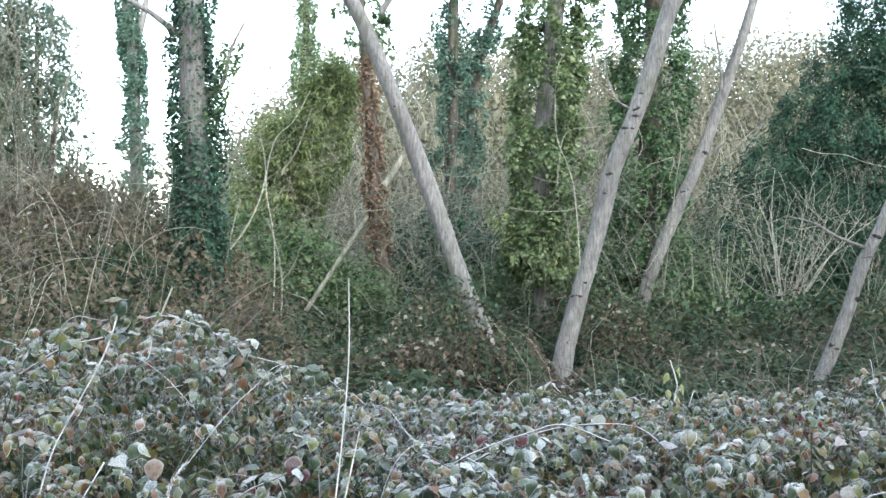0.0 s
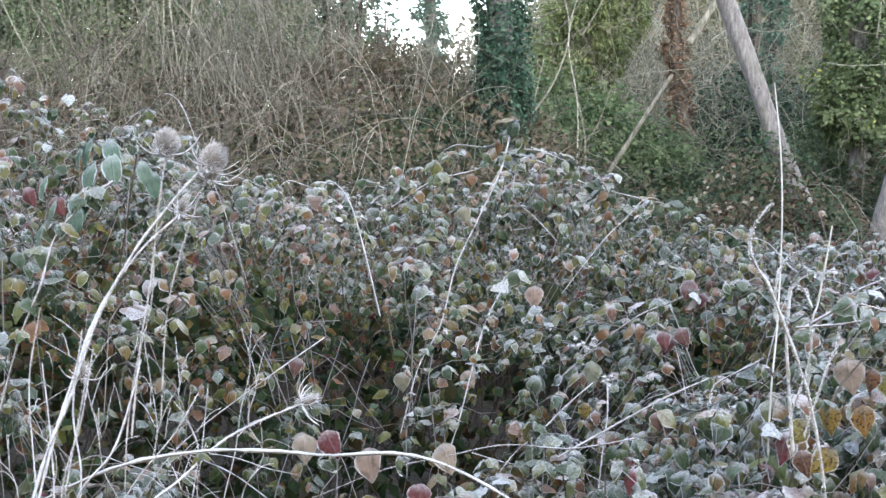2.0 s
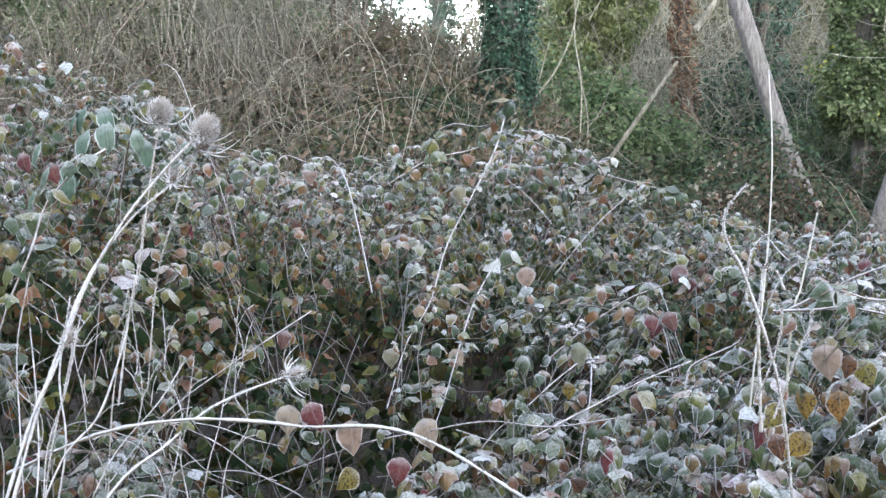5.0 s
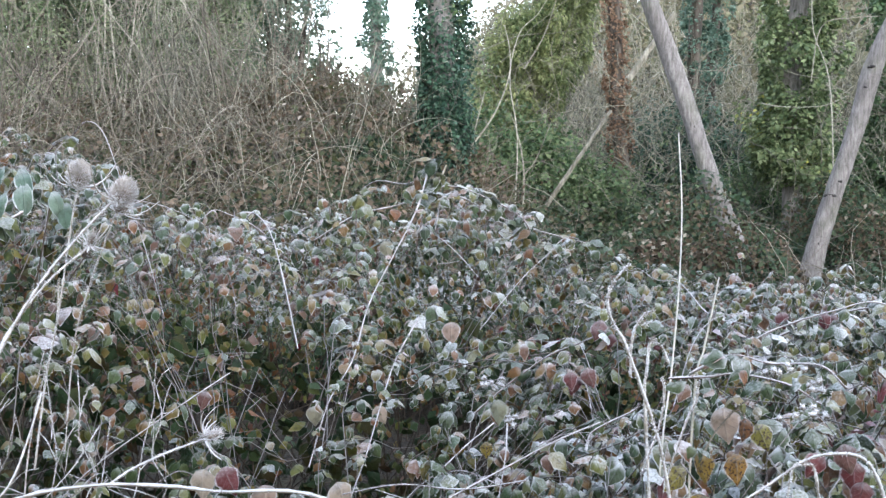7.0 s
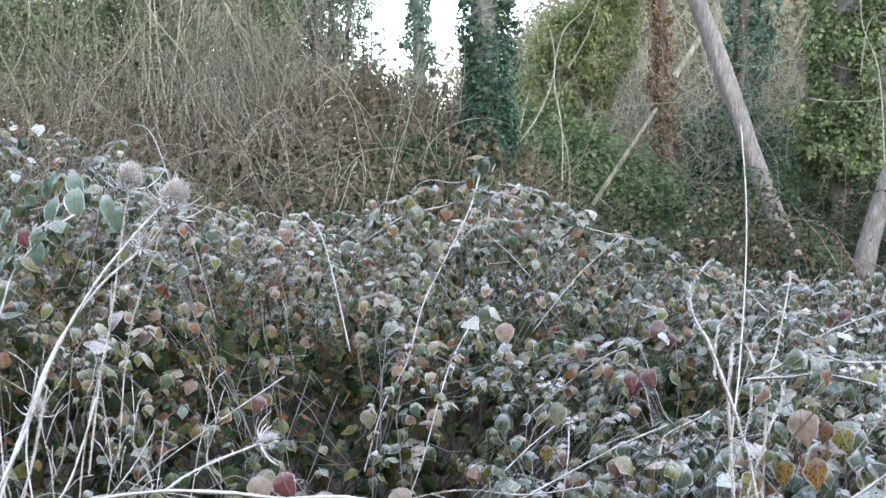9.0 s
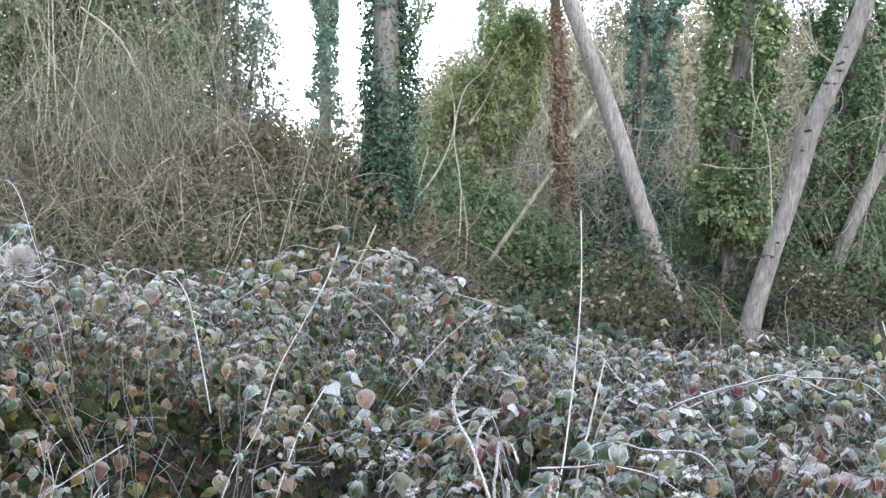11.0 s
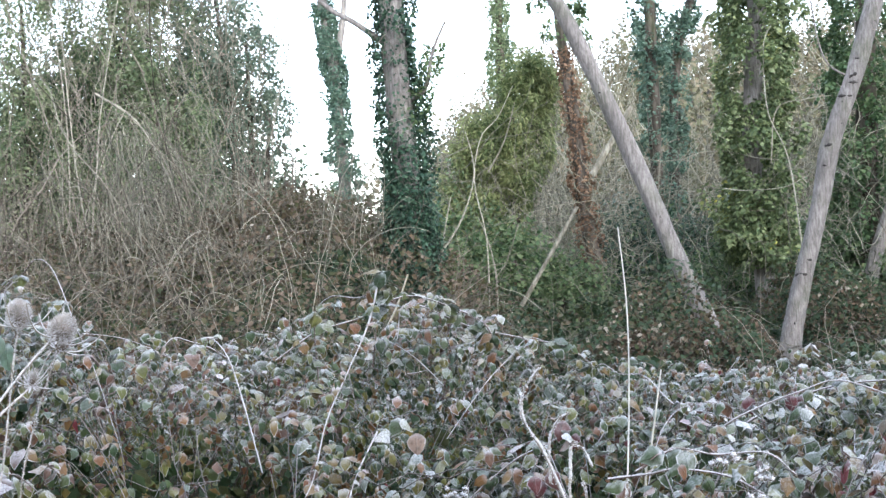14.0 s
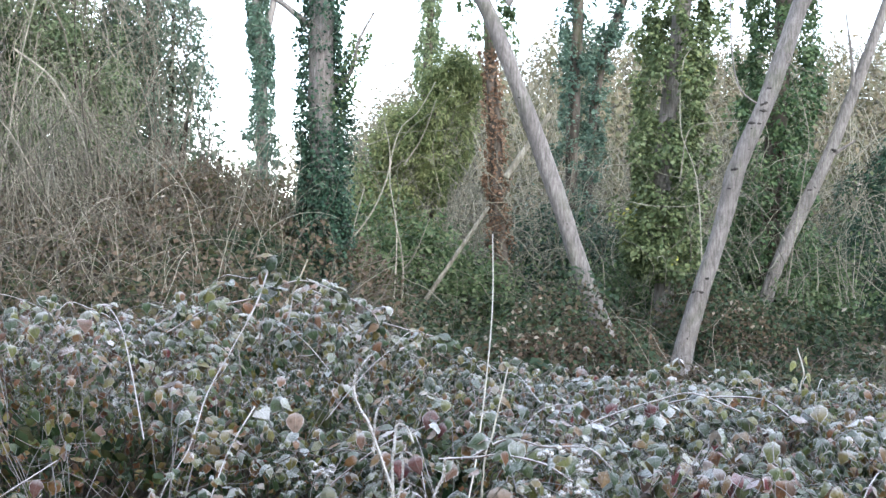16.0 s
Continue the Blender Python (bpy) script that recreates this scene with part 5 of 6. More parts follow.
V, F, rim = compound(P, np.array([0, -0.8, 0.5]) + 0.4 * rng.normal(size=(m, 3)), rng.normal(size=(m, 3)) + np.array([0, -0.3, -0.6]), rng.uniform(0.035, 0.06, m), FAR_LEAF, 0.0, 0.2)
mesh_of("inner_foliage", local(thicket, V), F, shade_leaf, thicket, "deep thicket leaves coloured dark for the shade", rim=rim)["kind"] = "stuff"

# withered leaves in hanging clumps
m = 820
x, y = spot(m, 1.7, 6.5)
west = rng.random(m) < 0.66
x, y = np.where(west, rng.normal(-1.08, 0.38, m), x), np.where(west, 3.0 - 1.4 * rng.random(m) ** 1.7, y)
per = 4
P = np.repeat(np.stack([x, y, thicket_z(x, y) - 0.12 * rng.random(m) ** 1.5 + 0.10], 1), per, 0)
P += rng.normal(0, 0.035, P.shape) * np.array([1.2, 1.0, 0.8])
N = thicket_n(P[:, 0], P[:, 1]) * 0.5 + np.array([0, -0.35, 0.4]) + 0.3 * rng.normal(size=P.shape)
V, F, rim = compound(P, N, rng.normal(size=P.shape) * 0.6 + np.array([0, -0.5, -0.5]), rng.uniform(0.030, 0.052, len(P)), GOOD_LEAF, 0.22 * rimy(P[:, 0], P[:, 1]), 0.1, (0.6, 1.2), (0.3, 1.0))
mesh_of("withered_foliage", local(thicket, V), F, withered_leaf, thicket, "hanging withered orange-brown leaves", rim=rim)["kind"] = "stuff"

# rooted canes under the leaves, coloured near black for the shade there
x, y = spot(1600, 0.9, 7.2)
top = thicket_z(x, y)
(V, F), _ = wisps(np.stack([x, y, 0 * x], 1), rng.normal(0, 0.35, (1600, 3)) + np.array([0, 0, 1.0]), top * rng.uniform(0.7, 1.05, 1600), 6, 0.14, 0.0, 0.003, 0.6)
mesh_of("cane_tangle", local(thicket, V), F, shade_dark_cane, thicket)["kind"] = "stuff"

def hoar(points, r, per_metre=1800, length=0.0014):
    """Needles of hoar frost standing off a stem."""
    c = bend(points, 120)
    long = np.linalg.norm(np.diff(c, axis=0), axis=1).sum()
    k = int(long * per_metre)
    i = rng.integers(0, 120, k)
    d = unit(rng.normal(size=(k, 3)) + np.array([0, -0.2, 0.4]))
    p = c[i] + d * r * 0.6
    side = unit(np.cross(d, rng.normal(size=(k, 3)))) * 0.0005
    tip = p + d * (length * rng.uniform(0.5, 1.5, k))[:, None]
    V = np.stack([p - side, p + side, tip + side * 0.3, tip - side * 0.3], 1).reshape(-1, 3)
    return V, np.arange(4 * k).reshape(k, 4)


def frosted_rod(points, r0, r1, k=44, spikes=3200):
    return join([rod(points, r0, r1, 6, k, 0.34), hoar(points, (r0 + r1) / 2, spikes)])[:2]


# arching canes over the thicket
for i in range(58):
    y = math.sqrt(rng.uniform(1.9, 40))
    x = rng.uniform(-0.74, 0.45) * y
    a = rng.uniform(0, 2 * math.pi)
    run = rng.uniform(0.35, 1.25)
    u = np.linspace(-0.5, 0.5, 9)
    curl = rng.normal(0, 0.16)
    px = x + run * u * math.cos(a) - curl * u ** 2 * math.sin(a)
    py = y + run * u * math.sin(a) + curl * u ** 2 * math.cos(a)
    pz = thicket_z(px, py) * 0.5 + 0.5 * float(thicket_z(x, y)) + 0.035 + rng.uniform(0.0, 0.10) * (1 - 4 * u * u) - 0.09 * (4 * u * u) + 0.006 * rng.normal(size=9)
    r = rng.uniform(0.0008, 0.0018) if y < 2.2 else rng.uniform(0.0012, 0.0026)
    pts = np.stack([px, py, pz], 1)
    V, F = frosted_rod(pts, r, r * 0.25, 60, 2600 if y < 3.5 else 300)
    mesh_of("cane", local(thicket, V), F, cane_mat, thicket)


# frosted canes crossing the hollow before the teasels
for i in range(26):
    x, y = rng.uniform(-1.25, -0.45), rng.uniform(1.55, 2.5)
    a = rng.normal(0.25, 0.55) + (math.pi if i % 2 else 0)
    run = rng.uniform(0.25, 0.6)
    u = np.linspace(-0.5, 0.5, 7)
    z = float(thicket_z(x, y)) + rng.uniform(0.02, 0.16)
    pts = np.stack([x + run * u * math.cos(a), y + run * u * math.sin(a) * 0.6, z + 0.22 * run * u * rng.normal() - 0.25 * run * u * u + 0.006 * rng.normal(size=7)], 1)
    r = rng.uniform(0.0007, 0.0016)
    V, F = frosted_rod(pts, r, r * 0.25, 40, 3000)
    mesh_of("cane", local(thicket, V), F, frost_stem if i % 4 == 0 else cane_mat, thicket)

# leaf shapes of three or five leaflets
kinds = []
for k in range(12):
    V, F, rim = compound(np.zeros((1, 3)), np.array([[0, 0, 1.0]]), np.array([[0, 1.0, 0]]), np.ones(1), NEAR_LEAF, 0.35 + 0.05 * k, five=0.35)
    ob = mesh_of("leaf", V, F, bramble_leaf, thicket, rim=rim)
    kinds.append(ob.data)
    bpy.data.objects.remove(ob)


def hang(place, N, D, mesh, size):
    """One leaf as a part of the thicket."""
    N = Vector(N).normalized()
    D = Vector(D)
    D = (D - N * D.dot(N)).normalized()
    ob = new("leaf", mesh)
    ob.parent = thicket
    ob.matrix_local = Matrix.Translation(Vector(place) - thicket.location) @ Matrix((D.cross(N), D, N)).transposed().to_4x4() @ Matrix.Scale(size, 4)
    return ob


def cluster(points, count, size, droop=0.6):
    """Leaves along a cane, hanging from it."""
    c = bend(points, 80)
    for k in np.linspace(6, 76, count).astype(int):
        big = size * (0.62 + 0.38 * float(smooth(1.3, 2.2, c[k][1])))
        hang(c[k] + rng.normal(0, 0.010, 3), np.array([0, -0.15, 0.9]) + 0.3 * rng.normal(size=3), rng.normal(size=3) + np.array([0, -0.3, -droop * 0.3]), kinds[rng.integers(0, 12)], big * rng.uniform(0.9, 1.6))


# long canes that stand clear of the thicket, with the number of leaves on each
def long_cane(pts, r, count, size):
    pts = [tuple(np.array(q) + (rng.normal(0, 0.004, 3) if 0 < k < len(pts) - 1 else 0)) for k, q in enumerate(pts)]
    V, F = frosted_rod(pts, r * 0.75, r * 0.45)
    mesh_of("cane", local(thicket, V), F, frost_stem if r > 0.0044 else cane_mat if r > 0.0015 else twig_brown, thicket)
    if count:
        cluster(pts, count, size)


long_cane([(-0.694, 2.62, 1.378), (-0.713, 2.558, 1.285), (-0.75, 2.497, 1.187), (-0.776, 2.435, 1.093), (-0.801, 2.373, 0.991), (-0.83, 2.312, 0.909), (-0.851, 2.25, 0.80)], 0.0026, 26, 0.017)
long_cane([(-0.668, 2.4, 1.079), (-0.693, 2.325, 0.999), (-0.706, 2.25, 0.929), (-0.717, 2.175, 0.853), (-0.729, 2.1, 0.788)], 0.0022, 14, 0.015)
long_cane([(-1.183, 3.4, 1.15), (-1.072, 3.421, 1.229), (-0.945, 3.443, 1.253), (-0.811, 3.464, 1.304), (-0.692, 3.486, 1.267), (-0.588, 3.507, 1.208), (-0.563, 3.529, 1.107), (-0.564, 3.55, 0.9)], 0.0036, 26, 0.036)
long_cane([(-0.86, 3.55, 1.18), (-0.825, 3.6, 1.284), (-0.642, 3.625, 1.205), (-0.494, 3.65, 1.159), (-0.362, 3.675, 1.112), (-0.229, 3.7, 0.985)], 0.0032, 18, 0.034)
long_cane([(-1.02, 3.25, 1.1), (-1.002, 3.2, 1.268), (-0.919, 3.033, 1.332), (-0.799, 2.867, 1.344), (-0.708, 2.7, 1.361)], 0.0026, 12, 0.032)
long_cane([(-0.75, 2.75, 1.18), (-0.71, 2.66, 1.32), (-0.69, 2.62, 1.385)], 0.0022, 8, 0.034)
long_cane([(-0.623, 2.7, 0.801), (-0.522, 2.675, 0.90), (-0.436, 2.65, 0.965), (-0.364, 2.625, 1.0), (-0.3, 2.6, 1.037)], 0.0034, 4, 0.03)
long_cane([(-0.458, 1.6, 0.95), (-0.396, 1.633, 0.985), (-0.325, 1.667, 1.02), (-0.267, 1.7, 1.04)], 0.0022, 3, 0.03)
long_cane([(-0.422, 1.9, 0.985), (-0.421, 1.867, 0.94), (-0.424, 1.833, 0.89), (-0.427, 1.8, 0.84)], 0.0018, 3, 0.018)
long_cane([(0.068, 3.2, 0.934), (0.171, 3.18, 0.992), (0.288, 3.16, 1.029), (0.402, 3.14, 1.047), (0.501, 3.12, 1.042), (0.599, 3.1, 0.96)], 0.0036, 5, 0.03)
long_cane([(-0.10, 2.9, 0.88), (-0.034, 2.9, 0.945), (0.03, 2.9, 0.99), (0.106, 2.9, 1.03), (0.196, 2.9, 1.065), (0.286, 2.9, 1.08), (0.40, 2.9, 1.04)], 0.0036, 5, 0.03)
long_cane([(-1.38, 1.8, 0.76), (-1.165, 1.714, 0.861), (-1.005, 1.679, 0.91), (-0.874, 1.643, 0.926), (-0.776, 1.607, 0.935), (-0.668, 1.571, 0.947), (-0.582, 1.536, 0.94), (-0.45, 1.48, 0.90)], 0.0046, 5, 0.032)
long_cane([(-0.88, 1.9, 1.045), (-0.98, 1.833, 0.97), (-1.076, 1.767, 0.886), (-1.13, 1.68, 0.80)], 0.0016, 0, 0.02)
long_cane([(-1.255, 1.92, 1.30), (-1.284, 1.9, 1.265), (-1.334, 1.875, 1.208), (-1.362, 1.85, 1.133), (-1.39, 1.825, 1.039), (-1.429, 1.8, 0.88)], 0.0034, 10, 0.034)
long_cane([(-0.176, 1.3, 1.18), (-0.134, 1.3, 1.186), (-0.099, 1.3, 1.179), (-0.057, 1.3, 1.177), (-0.023, 1.3, 1.16)], 0.0020, 7, 0.03)
long_cane([(-0.151, 1.5, 1.15), (-0.103, 1.5, 1.176), (-0.055, 1.5, 1.166), (-0.007, 1.5, 1.162), (0.03, 1.5, 1.14)], 0.0022, 4, 0.034)
long_cane([(-0.26, 1.3, 1.099), (-0.242, 1.3, 1.122), (-0.217, 1.3, 1.144), (-0.205, 1.3, 1.152)], 0.0016, 2, 0.024)
long_cane([(-0.14, 1.36, 1.08), (-0.126, 1.35, 1.104), (-0.112, 1.35, 1.129), (-0.095, 1.35, 1.149), (-0.079, 1.35, 1.162)], 0.0014, 2, 0.03)

# single leaves that stand out by their colour
shapes = {}


def single_leaf(mat, size, x, y, z):
    place = (x, y, z)
    if mat not in shapes:
        L, F, rim = leaflets(np.zeros((1, 3)), np.array([[0, 0, 1.0]]), np.array([[0, 1.0, 0]]), 1.0, NEAR_LEAF, 0.6, (0.0, 0.2), (0.5, 0.9), (0.2, 0.5))
        shapes[mat] = mesh_of("leaf", L, F, mat, thicket, rim=rim).data
        bpy.data.objects.remove(thicket.children[-1])
    hang(place, (rng.normal(0, 0.3), -0.8 + rng.normal(0, 0.2), 0.45), (rng.normal(0, 0.5), -0.3, -1.0), shapes[mat], size * 0.95)


single_leaf(spotted_leaf, 0.038, -0.139, 1.38, 1.085)
single_leaf(spotted_leaf, 0.040, -0.155, 1.40, 1.060)
single_leaf(spotted_leaf, 0.040, -0.102, 1.38, 1.085)
single_leaf(spotted_leaf, 0.036, -0.079, 1.40, 1.115)
single_leaf(spotted_leaf, 0.030, -0.090, 1.40, 1.120)
single_leaf(spotted_leaf, 0.040, -0.130, 1.36, 1.040)
single_leaf(spotted_leaf, 0.034, -0.165, 1.39, 1.030)
single_leaf(spotted_leaf, 0.032, -0.47, 2.0, 0.93)
single_leaf(pale_leaf, 0.046, -0.114, 1.43, 1.125)
single_leaf(red_leaf, 0.052, -0.317, 2.62, 1.055)
single_leaf(red_leaf, 0.040, -0.290, 2.60, 1.03)
single_leaf(red_leaf, 0.046, -0.333, 2.40, 0.99)
single_leaf(red_leaf, 0.042, -0.350, 2.41, 0.97)
single_leaf(red_leaf, 0.040, -0.362, 2.38, 0.985)
single_leaf(red_leaf, 0.034, -0.001, 1.30, 1.12)
single_leaf(red_leaf, 0.036, 0.012, 1.31, 1.10)
single_leaf(red_leaf, 0.032, -0.018, 1.31, 1.105)
single_leaf(red_leaf, 0.034, 0.02, 1.29, 1.085)
single_leaf(pale_leaf, 0.062, -0.703, 2.96, 0.99)
single_leaf(pale_leaf, 0.055, -0.955, 3.30, 1.16)
single_leaf(red_leaf, 0.055, -1.62, 2.30, 1.29)
single_leaf(red_leaf, 0.05, -1.60, 2.31, 1.25)
single_leaf(red_leaf, 0.05, -1.66, 2.30, 1.27)
single_leaf(pale_leaf, 0.060, 0.44, 3.55, 1.01)
single_leaf(red_leaf, 0.05, 0.20, 3.15, 1.02)
single_leaf(red_leaf, 0.045, 0.23, 3.16, 1.015)
single_leaf(red_leaf, 0.05, 0.10, 3.15, 1.02)
single_leaf(pale_leaf, 0.07, -0.82, 3.92, 1.20)
single_leaf(yellow_leaf, 0.055, 0.96, 5.2, 0.97)
single_leaf(yellow_leaf, 0.050, 1.01, 5.22, 0.99)
single_leaf(yellow_leaf, 0.055, 1.02, 5.21, 0.92)
single_leaf(yellow_leaf, 0.050, 0.96, 5.2, 0.90)
single_leaf(yellow_leaf, 0.045, 1.0, 5.2, 0.87)
single_leaf(pale_leaf, 0.065, -0.33, 3.7, 1.06)
single_leaf(pale_leaf, 0.05, -0.62, 1.62, 0.955)
single_leaf(pale_leaf, 0.055, -0.72, 1.60, 0.95)
single_leaf(red_leaf, 0.045, -0.63, 1.55, 0.92)
single_leaf(spotted_leaf, 0.045, -0.69, 1.54, 0.90)
single_leaf(red_leaf, 0.05, -0.80, 1.66, 0.955)
single_leaf(pale_leaf, 0.05, -0.83, 1.66, 0.95)
single_leaf(pale_leaf, 0.045, -0.78, 2.50, 0.87)
single_leaf(pale_leaf, 0.05, -0.92, 2.52, 0.86)
single_leaf(pale_leaf, 0.055, -0.49, 2.30, 0.94)
single_leaf(red_leaf, 0.04, -1.0, 2.1, 0.97)
single_leaf(pale_leaf, 0.034, -0.55, 1.95, 0.90)

# long frosted leaves on the stem behind the teasels
L, F, rim = leaflets(np.zeros((1, 3)), np.array([[0, 0, 1.0]]), np.array([[0, 1.0, 0]]), 1.0, leaf_grid((0.0, 0.10, 0.28, 0.50, 0.72, 0.88, 1.0), (0.04, 0.15, 0.23, 0.25, 0.20, 0.10, 0.01), 5), 0.8, (0.1, 0.3), (1.2, 1.6))
long_leaf = mesh_of("leaf", L, F, frost_leaf, thicket, rim=rim)
for x, y, z, dx, size in ((-1.34, 2.02, 1.375, -0.5, 0.085), (-1.31, 2.01, 1.37, 0.6, 0.080), (-1.36, 2.02, 1.36, -0.9, 0.075), (-1.30, 2.0, 1.345, 0.3, 0.085), (-1.33, 2.0, 1.33, -0.2, 0.080), (-1.36, 1.97, 1.275, 0.7, 0.080),
                          (-1.38, 1.96, 1.27, -0.6, 0.075), (-1.35, 1.96, 1.255, 0.2, 0.070), (-1.40, 1.95, 1.23, -0.7, 0.080), (-1.26, 2.03, 1.33, 0.8, 0.075), (-1.24, 2.04, 1.31, 0.2, 0.070), (-1.42, 2.0, 1.31, -0.5, 0.075)):
    hang((x, y, z), (dx * 0.2, -0.25, 0.9), (dx, -0.5, -0.1), long_leaf.data, size * 0.75)
bpy.data.objects.remove(long_leaf)

# the nearest whole leaves
for i in range(130):
    y = math.sqrt(rng.uniform(1.3 ** 2, 2.4 ** 2))
    x = rng.uniform(-0.62, 0.25) * y
    nn = thicket_n(np.array([x]), np.array([y]))[0]
    hang((x, y, float(thicket_z(x, y)) + rng.uniform(0.0, 0.035)), nn * 0.5 + np.array([0, -0.1, 0.7]) + 0.2 * rng.normal(size=3), (rng.normal(0, 0.8), rng.normal(-0.4, 0.6), rng.normal(-0.3, 0.3)), kinds[i % 12], rng.uniform(0.028, 0.042))


# ---- teasels ----
def teasel(label, stalk, r, head, axis, size=1.0, bracts=6, spines=1700):
    """A frosted dead teasel: stalk, spiny head, long curved bracts."""
    ob = thing("teasel", stalk[-1], label, "teasel", "frosted teasels")
    V, F = join([frosted_rod(stalk, r * 0.40, r * 0.62, 60, 3000), hoar(stalk, r * 0.5, 1600, 0.0032)])[:2]
    mesh_of("stalk", local(ob, V), F, frost_stem, ob)
    axis = unit(np.array(axis, float))
    side = unit(np.cross(axis, (0.3, 1.0, 0.2)))
    other = np.cross(axis, side)
    body = 1.0 if size > 0.7 else 0.6
    u = np.linspace(-1, 1, 11)
    prof = np.sqrt(np.clip(1 - u * u, 0.02, 1)) * (1 - 0.12 * u)
    c = np.array(head) + axis * (u * 0.023 * size)[:, None]
    core = mesh_of("head", local(ob, tubes(c[None], (prof * 0.0165 * size * body)[None], 12)[0]), tubes(c[None], (prof * 0.0165 * size * body)[None], 12)[1], seed_core, ob, "spiny frosted seed head")
    d = sphere_dirs(spines)
    base = np.array(head) + (d @ side)[:, None] * side * 0.0155 * size * body + (d @ other)[:, None] * other * 0.0155 * size * body + (d @ axis)[:, None] * axis * 0.020 * size
    (V, F), _ = wisps(base, d + axis * 0.25, (0.0078 if body == 1 else 0.011) * rng.uniform(0.6, 1.4, spines), 3, 0.1, 0, 0.00055 * size, 0.2)
    mesh_of("spine_coat", local(ob, V), F, spine_mat, core)["kind"] = "stuff"
    for k in range(bracts):
        a = 2 * math.pi * k / bracts + rng.uniform(-0.3, 0.3)
        out = side * math.cos(a) + other * math.sin(a)
        p0 = np.array(head) - axis * 0.02 * size
        bend_up = rng.uniform(0.1, 0.9)
        ln = rng.uniform(0.035, 0.075) * size
        V, F = rod([p0, p0 + out * ln * 0.5 + axis * 0.002, p0 + out * ln * 0.85 + axis * ln * (0.12 + bend_up * 0.4), p0 + out * ln * 1.1 + axis * ln * (0.2 + bend_up)], 0.0017, 0.0006, 5, 12, 0.2)
        mesh_of("bract", local(ob, V), F, frost_stem, core)
    return ob


teasel("tall frosted teasel with a pale spiny head", [(-1.194, 2.0, 1.34), (-1.2, 1.99, 1.293), (-1.21, 1.98, 1.204), (-1.222, 1.97, 1.106), (-1.239, 1.96, 1.006), (-1.257, 1.95, 0.85)], 0.0030, (-1.192, 2.0, 1.362), (0.05, 0, 1), 1.0)
teasel("leaning frosted teasel with long curved bracts", [(-1.078, 1.89, 1.322), (-1.115, 1.85, 1.269), (-1.164, 1.81, 1.192), (-1.213, 1.77, 1.086), (-1.241, 1.73, 0.973), (-1.267, 1.69, 0.882), (-1.295, 1.62, 0.70)], 0.0050, (-1.058, 1.89, 1.338), (0.55, 0, 0.8), 1.0)
teasel("leaning frosted teasel with a small star-like head", [(-1.134, 1.92, 1.245), (-1.184, 1.866, 1.186), (-1.231, 1.812, 1.097), (-1.252, 1.758, 0.994), (-1.266, 1.704, 0.887), (-1.28, 1.62, 0.70)], 0.0046, (-1.13, 1.92, 1.256), (0.5, -0.3, 0.8), 0.62, 12, 260)
teasel("withered brownish teasel hanging behind the others", [(-1.10, 1.95, 1.30), (-1.127, 1.95, 1.234), (-1.148, 1.95, 1.18), (-1.18, 1.95, 1.071), (-1.20, 1.95, 0.88)], 0.0022, (-1.089, 1.95, 1.315), (0.3, 0, 0.6), 0.75, 10, 260)
teasel("low bent teasel with a tangled frosted head", [(-0.915, 1.87, 0.94), (-0.957, 1.803, 0.928), (-0.994, 1.735, 0.91), (-1.028, 1.667, 0.872), (-1.07, 1.6, 0.83), (-1.12, 1.52, 0.72)], 0.0042, (-0.899, 1.87, 0.948), (0.9, 0.2, 0.3), 0.62, 12, 260)
teasel("small withered teasel among frosted stems", [(-1.225, 1.75, 0.995), (-1.235, 1.74, 0.93), (-1.25, 1.72, 0.83), (-1.26, 1.7, 0.70)], 0.0020, (-1.23, 1.75, 1.01), (0.2, 0, 1), 0.6, 5, 220)

# frosted dead stems beside the teasels and at the other end of the thicket
def dead_stem(pts, r):
    ob = thing("dead_plant", pts[-1], "brittle dead plant stem furred with white frost", "plant stem", "frosted dead stems")
    V, F = frosted_rod(pts, r * 0.5, r * 0.65, 30, 4500)
    mesh_of("stem", local(ob, V), F, frost_stem, ob)


dead_stem([(-1.103, 1.7, 1.041), (-1.109, 1.675, 0.985), (-1.129, 1.65, 0.912), (-1.171, 1.625, 0.855), (-1.21, 1.6, 0.75)], 0.0028)
dead_stem([(-1.099, 1.75, 1.209), (-1.107, 1.75, 1.121), (-1.139, 1.75, 1.012), (-1.159, 1.75, 0.90), (-1.17, 1.75, 0.75)], 0.0020)
dead_stem([(-1.21, 1.72, 1.08), (-1.22, 1.70, 0.96), (-1.20, 1.68, 0.86), (-1.21, 1.66, 0.74)], 0.0024)
dead_stem([(-1.17, 1.68, 1.06), (-1.19, 1.67, 0.95), (-1.22, 1.66, 0.85), (-1.22, 1.64, 0.72)], 0.0018)
dead_stem([(-1.30, 1.75, 1.02), (-1.28, 1.73, 0.92), (-1.26, 1.70, 0.82), (-1.25, 1.66, 0.70)], 0.0022)
dead_stem([(-1.33, 1.80, 1.10), (-1.35, 1.79, 0.98), (-1.33, 1.76, 0.86), (-1.30, 1.72, 0.72)], 0.0018)
dead_stem([(-1.02, 1.72, 0.99), (-1.05, 1.69, 0.93), (-1.11, 1.66, 0.85), (-1.15, 1.62, 0.74)], 0.0015)
dead_stem([(-0.21, 1.0, 1.325), (-0.224, 1.0, 1.306), (-0.225, 1.0, 1.285), (-0.212, 1.0, 1.262), (-0.201, 1.0, 1.234), (-0.19, 1.0, 1.204), (-0.18, 1.0, 1.171), (-0.168, 1.0, 1.10), (-0.16, 1.0, 1.0)], 0.0021)
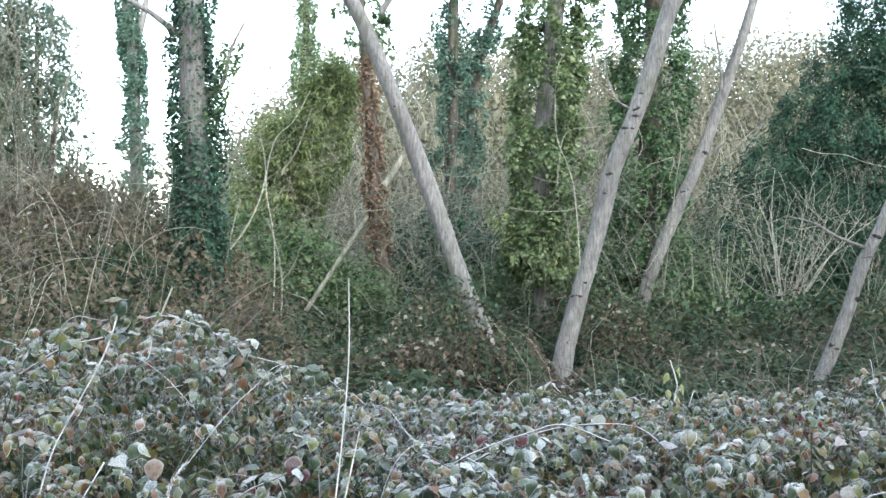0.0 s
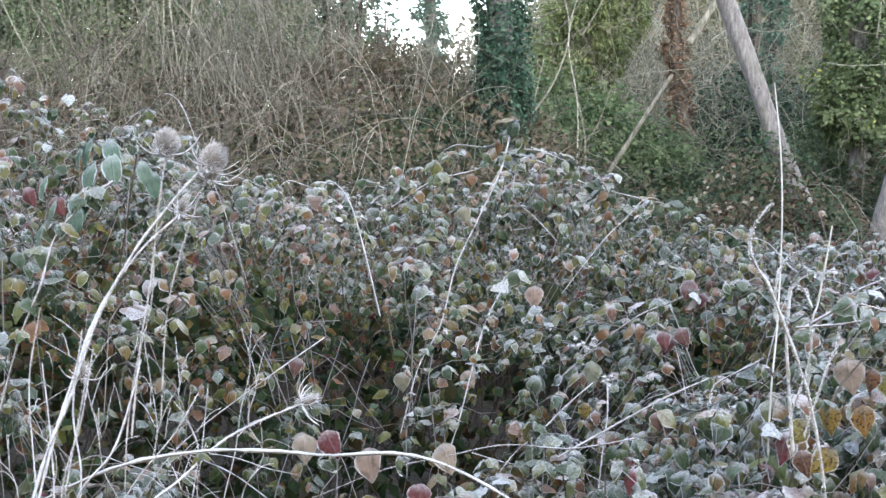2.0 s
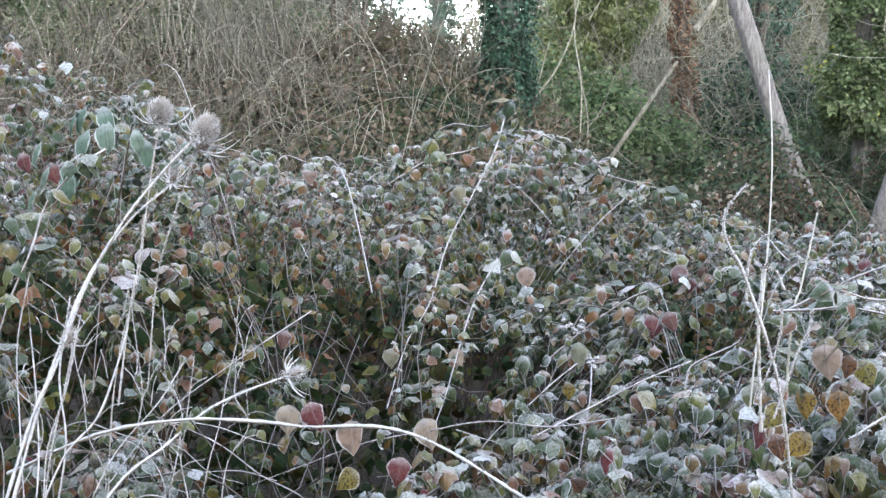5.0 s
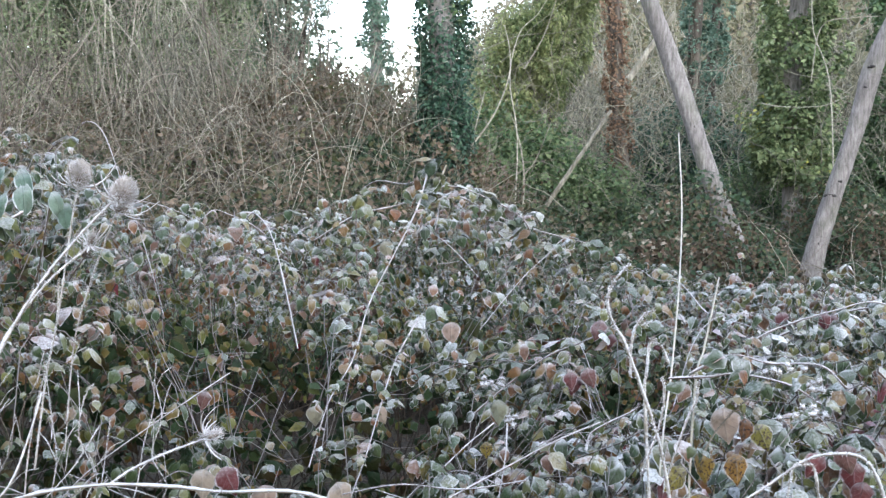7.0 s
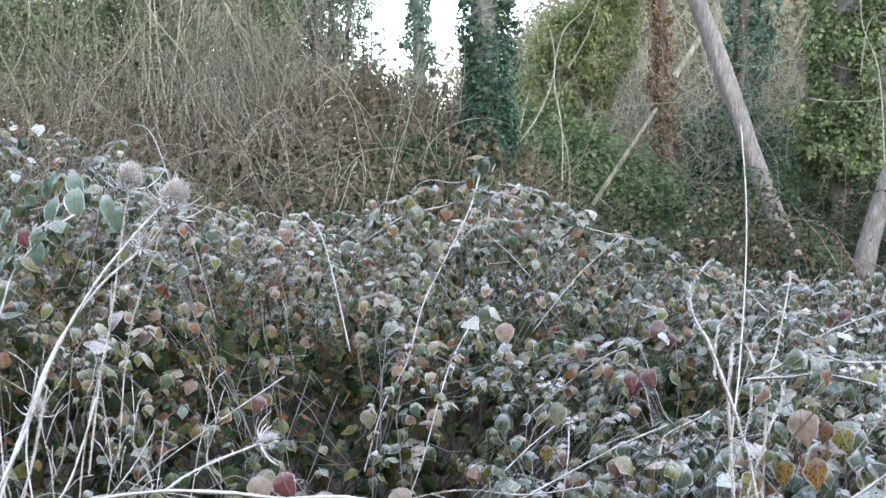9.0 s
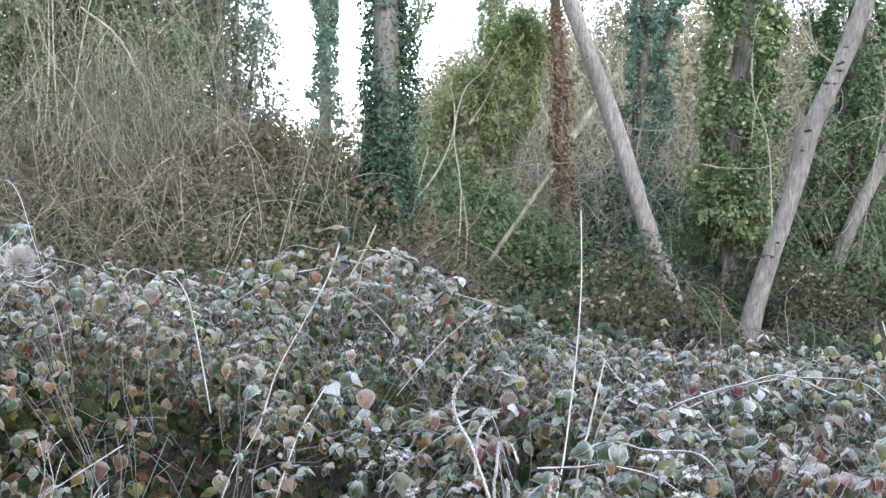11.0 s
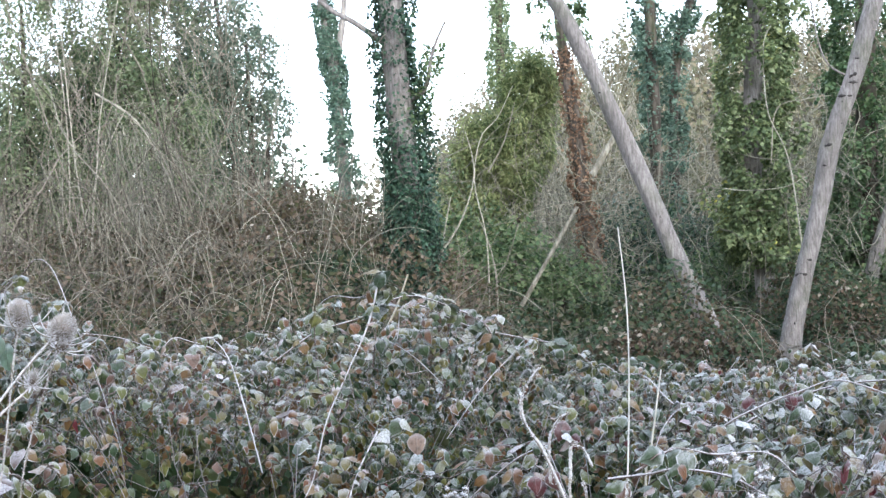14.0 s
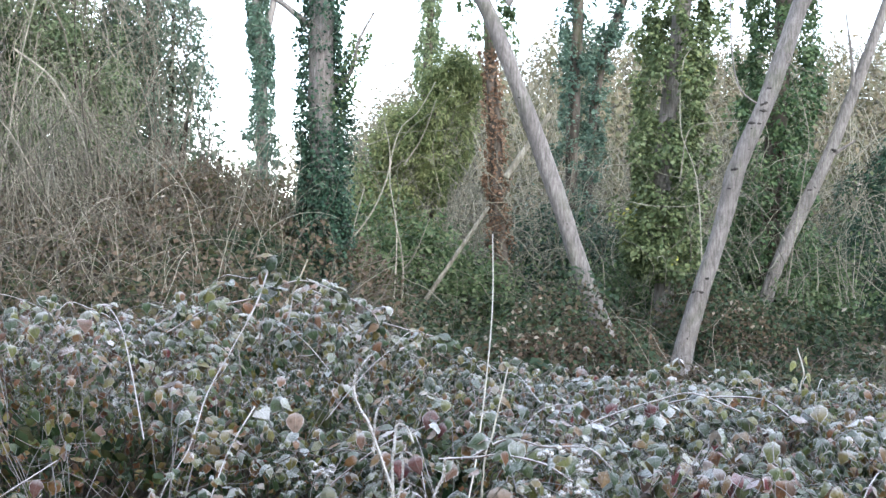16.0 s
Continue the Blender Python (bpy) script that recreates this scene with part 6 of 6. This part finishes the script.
dead_stem([(-0.190, 1.0, 1.288), (-0.198, 1.0, 1.284), (-0.206, 1.0, 1.267), (-0.207, 1.0, 1.235)], 0.0017)
dead_stem([(-0.188, 1.05, 1.258), (-0.193, 1.05, 1.255), (-0.195, 1.05, 1.231), (-0.196, 1.05, 1.208), (-0.19, 1.05, 1.12)], 0.0020)
dead_stem([(-0.191, 1.05, 1.256), (-0.183, 1.05, 1.252), (-0.177, 1.05, 1.238)], 0.0016)
dead_stem([(-0.178, 1.1, 1.12), (-0.16, 1.1, 1.181), (-0.153, 1.1, 1.197), (-0.151, 1.1, 1.215)], 0.0020)
dead_stem([(-0.195, 1.0, 1.16), (-0.182, 1.0, 1.202), (-0.18, 1.0, 1.227), (-0.182, 1.0, 1.235)], 0.0014)
dead_stem([(-0.12, 1.05, 1.12), (-0.09, 1.05, 1.143), (-0.068, 1.05, 1.161), (-0.047, 1.05, 1.169), (-0.022, 1.05, 1.168), (-0.008, 1.05, 1.151), (0.005, 1.05, 1.11)], 0.0022)
dead_stem([(-0.08, 1.05, 1.11), (-0.075, 1.05, 1.153), (-0.065, 1.05, 1.159), (-0.057, 1.05, 1.154), (-0.05, 1.05, 1.11)], 0.0018)
for k in range(13):
    x, y, top = rng.uniform(-1.42, -1.02), rng.uniform(1.66, 1.95), rng.uniform(0.92, 1.12)
    lean = rng.normal(0, 0.05)
    pts = [(x + lean * (1 - q) + rng.normal(0, 0.017), y + 0.03 * (1 - q) + rng.normal(0, 0.01), top + (0.66 - top) * q) for q in (0, 0.16, 0.34, 0.5, 0.7, 1.0)]
    ob = thing("dead_plant", pts[-1], "brittle dead plant stem furred with white frost", "plant stem", "frosted dead stems")
    r = rng.uniform(0.0012, 0.0024)
    V, F = frosted_rod(pts, r * 0.16, r * 0.55, 40, 3600)
    mesh_of("stem", local(ob, V), F, frost_stem if k % 3 else twig_brown, ob)
    for j in range(4):
        q = bend(pts, 20)[rng.integers(1, 15)]
        tip = q + np.array([rng.normal(0, 0.03), rng.normal(0, 0.02), rng.uniform(0.01, 0.07)])
        V, F = frosted_rod([tip, (q + tip) / 2 + np.array([0, 0, 0.008]), q], r * 0.14, r * 0.34, 12, 2600)
        mesh_of("side_twig", local(ob, V), F, frost_stem, ob)
def dry_stalk(pts, r, label):
    ob = thing("dry_stalk", pts[-1], label, "plant stem")
    V, F = rod(pts, r * 0.5, r * 0.8, 6, 40, 0.08)
    mesh_of("stem", local(ob, V), F, dry_stem, ob)


dry_stalk([(-0.169, 2.18, 1.447), (-0.161, 2.085, 1.328), (-0.162, 1.99, 1.217), (-0.171, 1.895, 1.081), (-0.184, 1.8, 0.95), (-0.19, 1.75, 0.6)], 0.0022, "tall thin straw-coloured grass stalk")
dry_stalk([(-0.114, 1.66, 1.251), (-0.121, 1.64, 1.216), (-0.132, 1.62, 1.16), (-0.143, 1.6, 1.10), (-0.15, 1.58, 0.8)], 0.0020, "short straw-coloured grass stalk")
dry_stalk([(-1.022, 4.6, 1.356), (-1.076, 4.6, 1.23), (-1.13, 4.6, 1.132), (-1.173, 4.6, 1.0), (-1.22, 4.6, 0.7)], 0.0065, "snapped pale dead stem standing out of the brambles")
dry_stalk([(0.98, 5.25, 1.02), (1.0, 5.2, 0.92), (0.99, 5.2, 0.85), (1.02, 5.15, 0.7)], 0.005, "pale stem with yellowed leaves")

# frosted seed clusters on the brambles
for x, y, z in ((0.002, 1.5, 1.14), (-0.038, 1.5, 1.155), (-0.52, 2.35, 0.96), (-0.49, 2.33, 0.965), (-0.45, 2.15, 0.94), (-0.02, 1.45, 1.12)):
    ob = thing("seed_cluster", (x, y, z), "tight cluster of frost-white bramble seed heads", "seed head", "frosted seed clusters")
    for k in range(7):
        c = np.array((x, y, z)) + rng.normal(0, 0.010, 3) * np.array([1.2, 1, 0.6])
        u = np.linspace(-1, 1, 6)
        r = np.sqrt(np.clip(1 - u * u, 0.03, 1)) * 0.0034
        V, F = tubes((c + np.array([0, 0, 1.0]) * (u * 0.0034)[:, None])[None], r[None], 8)
        S, G = wisps(c + sphere_dirs(40) * 0.003, sphere_dirs(40), 0.005, 2, 0.1, 0, 0.0006, 0.3)[0]
        V, F, _ = join([(V, F), (S, G)])
        mesh_of("seed_head", local(ob, V), F, frost_stem, ob)
